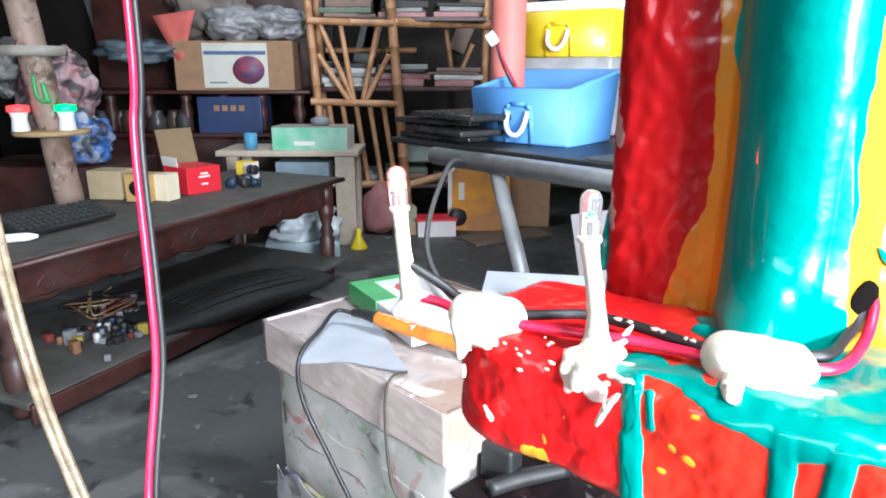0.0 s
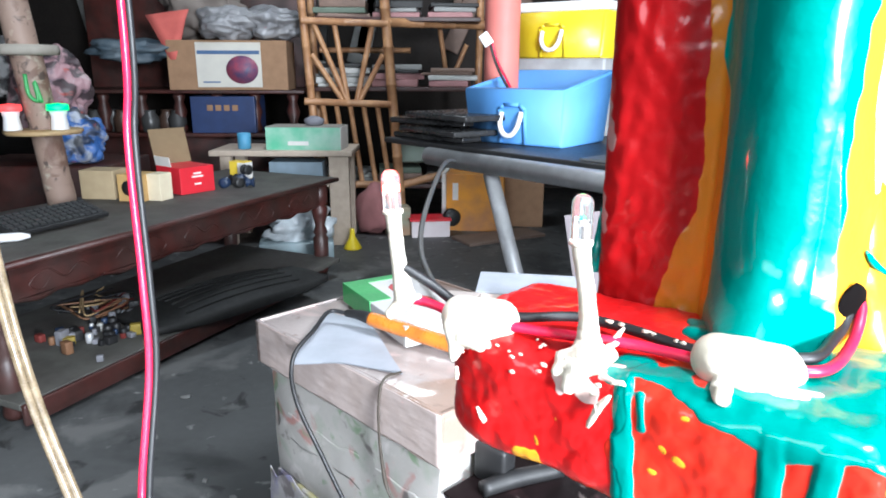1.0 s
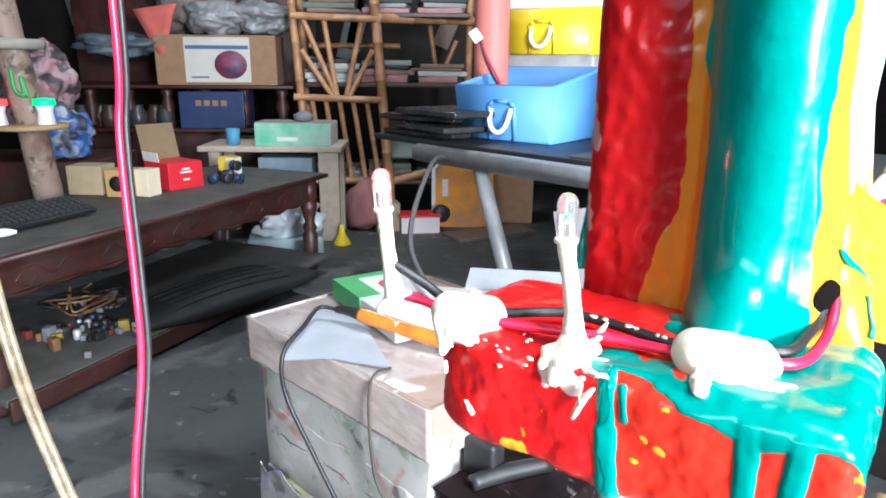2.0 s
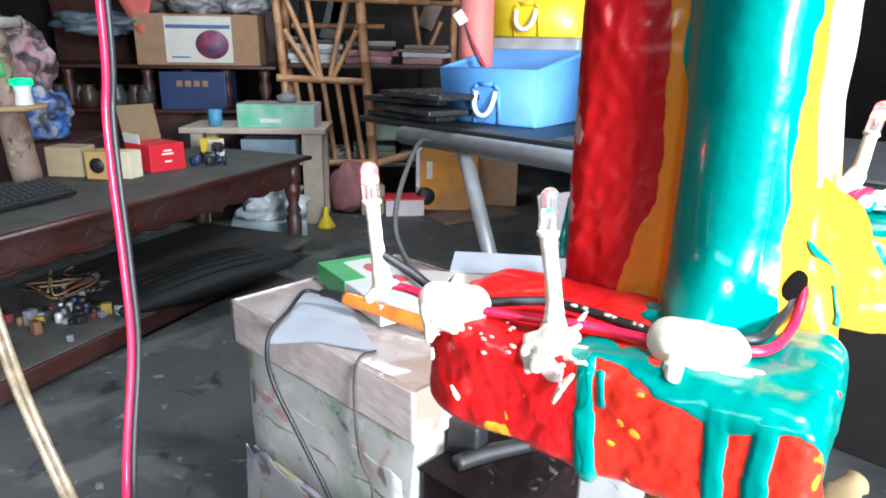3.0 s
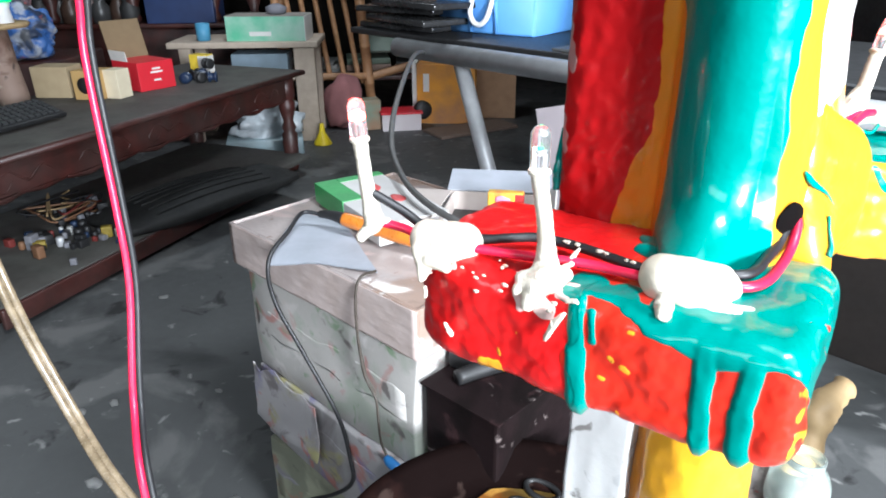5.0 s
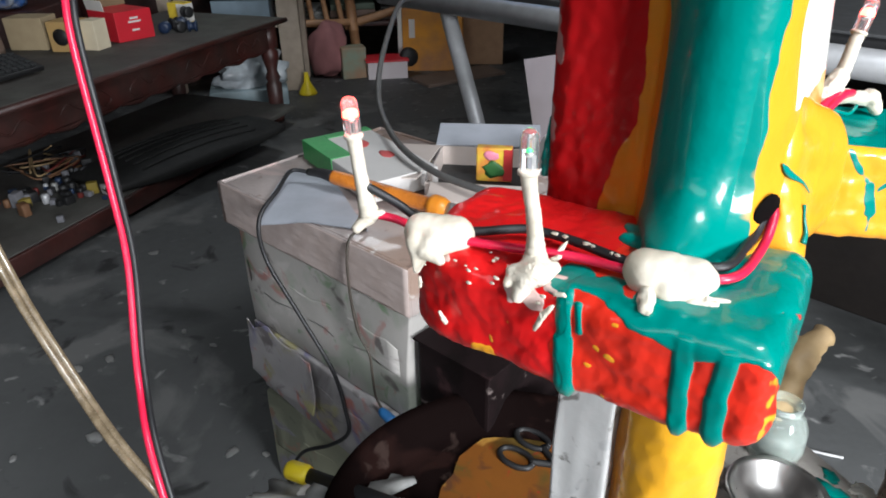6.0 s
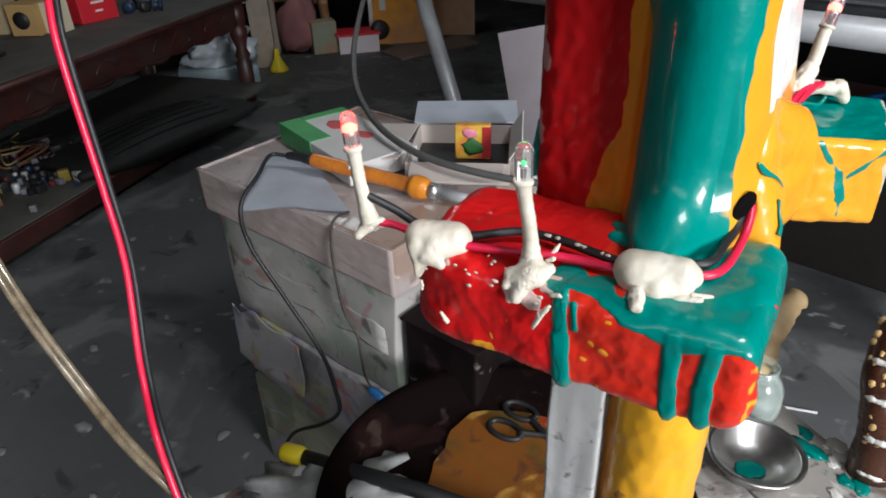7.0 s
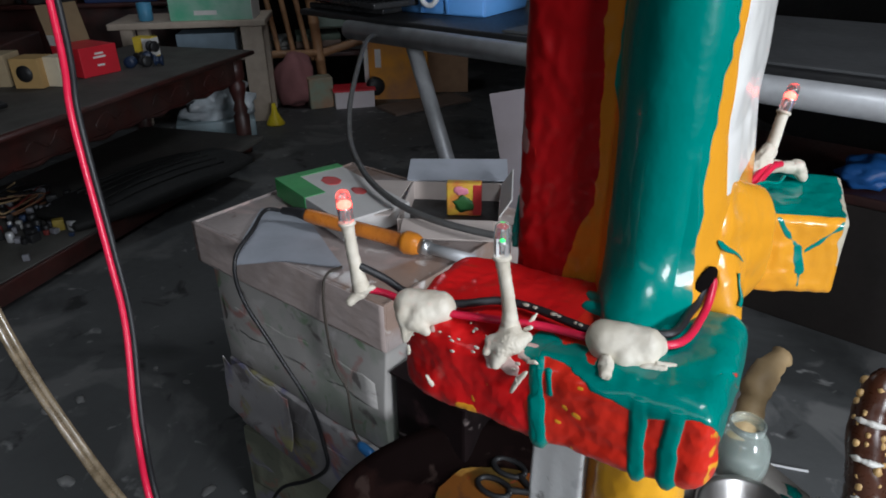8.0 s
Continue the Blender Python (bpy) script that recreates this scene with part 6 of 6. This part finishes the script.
# ---- steel table with coolers ----
s_turn = math.degrees(math.atan2(-0.76, 0.65))
tbl = thing("steel_table", "grey steel folding table with a black rubber top", "table", at=(-0.2, 2.55, 0), turn=s_turn)
part("tabletop", boxed(0, 2.6, 0.0, 0.75, 0.835, 0.855, 0.006), BLACK, tbl)
part("grey_sheet", boxed(0.9, 2.59, 0.02, 0.74, 0.8555, 0.862, 0.002), mat("grey sheet", (0.1, 0.103, 0.106), (0.06, 0.06, 0.063), 0.5, scale=6), tbl, "grey sheet on the top", smooth=False)
part("edge_pipe", tubed([(0.30, -0.03, 0.815), (2.55, -0.03, 0.815)], 0.03, 20, 1), STEEL, tbl, "round grey steel edge pipe")
part("edge_pipe", tubed([(0.30, 0.7, 0.8), (2.55, 0.7, 0.8)], 0.03, 20, 1), STEEL, tbl)
for x0, x1, y in ((0.55, 0.86, 0.02), (0.55, 0.86, 0.66), (2.45, 2.5, 0.02), (2.45, 2.5, 0.66)):
    part("leg", tubed([(x0, y, 0.78), (x1, y, 0.0)], 0.025, 16, 1), STEEL, tbl, "slanting tubular leg")


def cooler(name, at, turn, size, material, label, lid=None, open_top=False, rise=0.0):
    c = thing(name, label, "cooler box", "coolers", at=at, turn=turn)
    w, d, h = size
    bm = bmesh.new()
    rings = []
    for z, g in ((0, -0.012), (0.01, -0.006), (h, 0.01)):
        rings.append([bm.verts.new(p) for p in ((-g, -g, z), (w + g, -g, z), (w + g, d + g, z), (-g, d + g, z))])
    t = 0.016
    for z, g in ((h, 0.01 - t), (0.02, -0.006 - t)):
        if open_top:
            rings.append([bm.verts.new(p) for p in ((-g, -g, z), (w + g, -g, z), (w + g, d + g, z), (-g, d + g, z))])
    for a, b in zip(rings, rings[1:]):
        for k in range(4):
            bm.faces.new((a[k], a[(k + 1) % 4], b[(k + 1) % 4], b[k]))
    for ring in rings[2:4]:
        for v in ring[2:]:
            v.co.z += rise
    bm.faces.new(rings[0][::-1])
    bm.faces.new(rings[-1])
    edges = [e for e in bm.edges if abs(e.verts[0].co.z - e.verts[1].co.z) > 0.02]
    bmesh.ops.bevel(bm, geom=edges, offset=0.012, segments=3, affect="EDGES")
    part("body", bm, material, c)
    arch = [(w * 0.5 - 0.05, 0.0), (w * 0.5 - 0.05, h * 0.62), (w * 0.5 - 0.03, h * 0.7), (w * 0.5 + 0.03, h * 0.7), (w * 0.5 + 0.05, h * 0.62), (w * 0.5 + 0.05, 0.0)]
    for (x0, z0), (x1, z1) in zip(arch, arch[1:]):
        lean = lambda z: 0.009 - 0.019 * z / h
        part("rib", tubed([(x0, lean(z0) - 0.004, z0 + 0.004), (x1, lean(z1) - 0.004, z1 + 0.004)], 0.0065, 8, 1), material, c)
    hx = w * 0.5
    part("rope_handle", tubed([(hx - 0.04, -0.008, h * 0.58), (hx - 0.036, -0.022, h * 0.36), (hx - 0.018, -0.026, h * 0.2), (hx + 0.01, -0.026, h * 0.18), (hx + 0.033, -0.024, h * 0.32), (hx + 0.04, -0.008, h * 0.6)], 0.0085, 12, 8), WHITE_PLASTIC, c, "white rope handle")
    if lid:
        part("lid", boxed(-0.018, w + 0.018, -0.018, d + 0.018, h, h + 0.035, 0.01), lid, c, "white lid")
    return c


cooler("cooler", (0.105, 2.40, 0.8565), -40.5, (0.39, 0.31, 0.183), BLUE_PLASTIC, "open blue plastic cooler tub with a white handle", open_top=True, rise=0.06)
cooler("cooler", (0.27, 2.75, 1.145), -34, (0.4, 0.26, 0.165), YELLOW_PLASTIC, "yellow plastic cooler box with a white lid", lid=WHITE_PLASTIC)
solid("white_crate", boxed(-0.02, 0.42, -0.02, 0.28, 0, 0.287, 0.012), mat("grubby white plastic", (0.42, 0.42, 0.43), (0.2, 0.2, 0.2), 0.5, scale=9, amount=0.8), "grubby white plastic crate under the yellow cooler", "crate", at=(0.27, 2.75, 0.8565), turn=-34)
pl = thing("connector_lead", "red and black lead with a white connector in the cooler", "wire")
part("red_core", tubed([(0.27, 2.41, 1.02), (0.245, 2.44, 1.07), (0.215, 2.46, 1.13), (0.195, 2.46, 1.19)], 0.0045, 8, 8), RED_WIRE, pl)
part("black_core", tubed([(0.262, 2.41, 1.02), (0.232, 2.43, 1.07), (0.205, 2.45, 1.13), (0.187, 2.455, 1.19)], 0.0045, 8, 8), BLACK_WIRE, pl)
part("connector", boxed(-0.018, 0.018, -0.01, 0.01, 0, 0.045, 0.004, pose(0.185, 2.455, 1.185, 0, -35, 0)), WHITE_PLASTIC, pl, "white plug")
for k, (dx, dz) in enumerate(((0.02, 0.0), (0.06, 0.026), (0.0, 0.052), (0.1, 0.078))):
    solid("black_slab", boxed(0.0 + dx, 0.36 + dx, 0.03, 0.42, 0, 0.02, 0.006), mat("black slab %s" % "abcd"[k], (0.012, 0.012, 0.013), (0.06, 0.06, 0.06), 0.25, scale=8, amount=0.6), "black dusty plastic panel stacked on the steel table", "panel", "stacked panels", at=(-0.2, 2.55, 0.8565 + dz), turn=s_turn + (4, -7, 9, -5)[k])
solid("pink_tube", tubed([(0.245, 2.63, 0.8565), (0.245, 2.63, 1.2), (0.245, 2.63, 1.75)], 0.066, 28, 2), mat("faded pink paint", (0.62, 0.2, 0.17), (0.5, 0.14, 0.12), 0.6, scale=5, bump=0.1), "faded pink plastic tube standing on the table", "tube")
solid("coiled_hose", tubed([(0.95 + 0.13 * math.cos(a), 1.75 + 0.13 * math.sin(a), 0.874 + 0.003 * a) for a in np.linspace(0, 12.5, 50)], 0.011, 10, 2), BLACK, "coiled black hose on the steel table", "hose")
solid("blue_tarp", lump((1.40, 1.58, 0.49), (0.09, 0.07, 0.045), 4, 0.3, 4), mat("blue tarpaulin", (0.03, 0.16, 0.5), (0.02, 0.1, 0.35), 0.4, scale=8), "small bright blue tarpaulin bundle on the crate", "tarpaulin")
solid("tan_plank", boxed(-0.3, 0.3, -0.05, 0.05, 0, 0.03, 0.004), PALE_WOOD, "pale plank under the steel table", "plank", at=(0.85, 1.75, 0), turn=-50)
dc = thing("dark_crate", "dark lidded wooden crate under the steel table", "crate", at=(1.42, 1.75, 0), turn=s_turn)
part("crate_body", boxed(-0.4, 0.4, -0.22, 0.22, 0, 0.42, 0.008), DARK_WALL, dc)
part("lid", boxed(-0.41, 0.41, -0.23, 0.23, 0.4205, 0.45, 0.006), DARK_WOOD, dc)
# pale scraps and thin wire on the floor
solid("thin_wire", tubed([(0.42, 0.75, 0.004), (0.6, 1.0, 0.004), (0.66, 1.12, 0.004), (0.95, 1.0, 0.004)], 0.003, 8, 8), WHITE_PLASTIC, "thin pale wire lying on the floor", "wire")
rng = random.Random(77)
for k in range(14):
    s = rng.uniform(0.006, 0.018)
    solid("floor_scrap", lump((rng.uniform(-0.95, -0.3), rng.uniform(0.9, 2.2), 0.002), (s * 1.6, s, 0.003), k, 0.6, 2, 2.0, rng.uniform(0, 180)), DULL[0] if k % 3 else CLOTH, "pale dusty scrap on the floor", "scrap", "floor scraps")
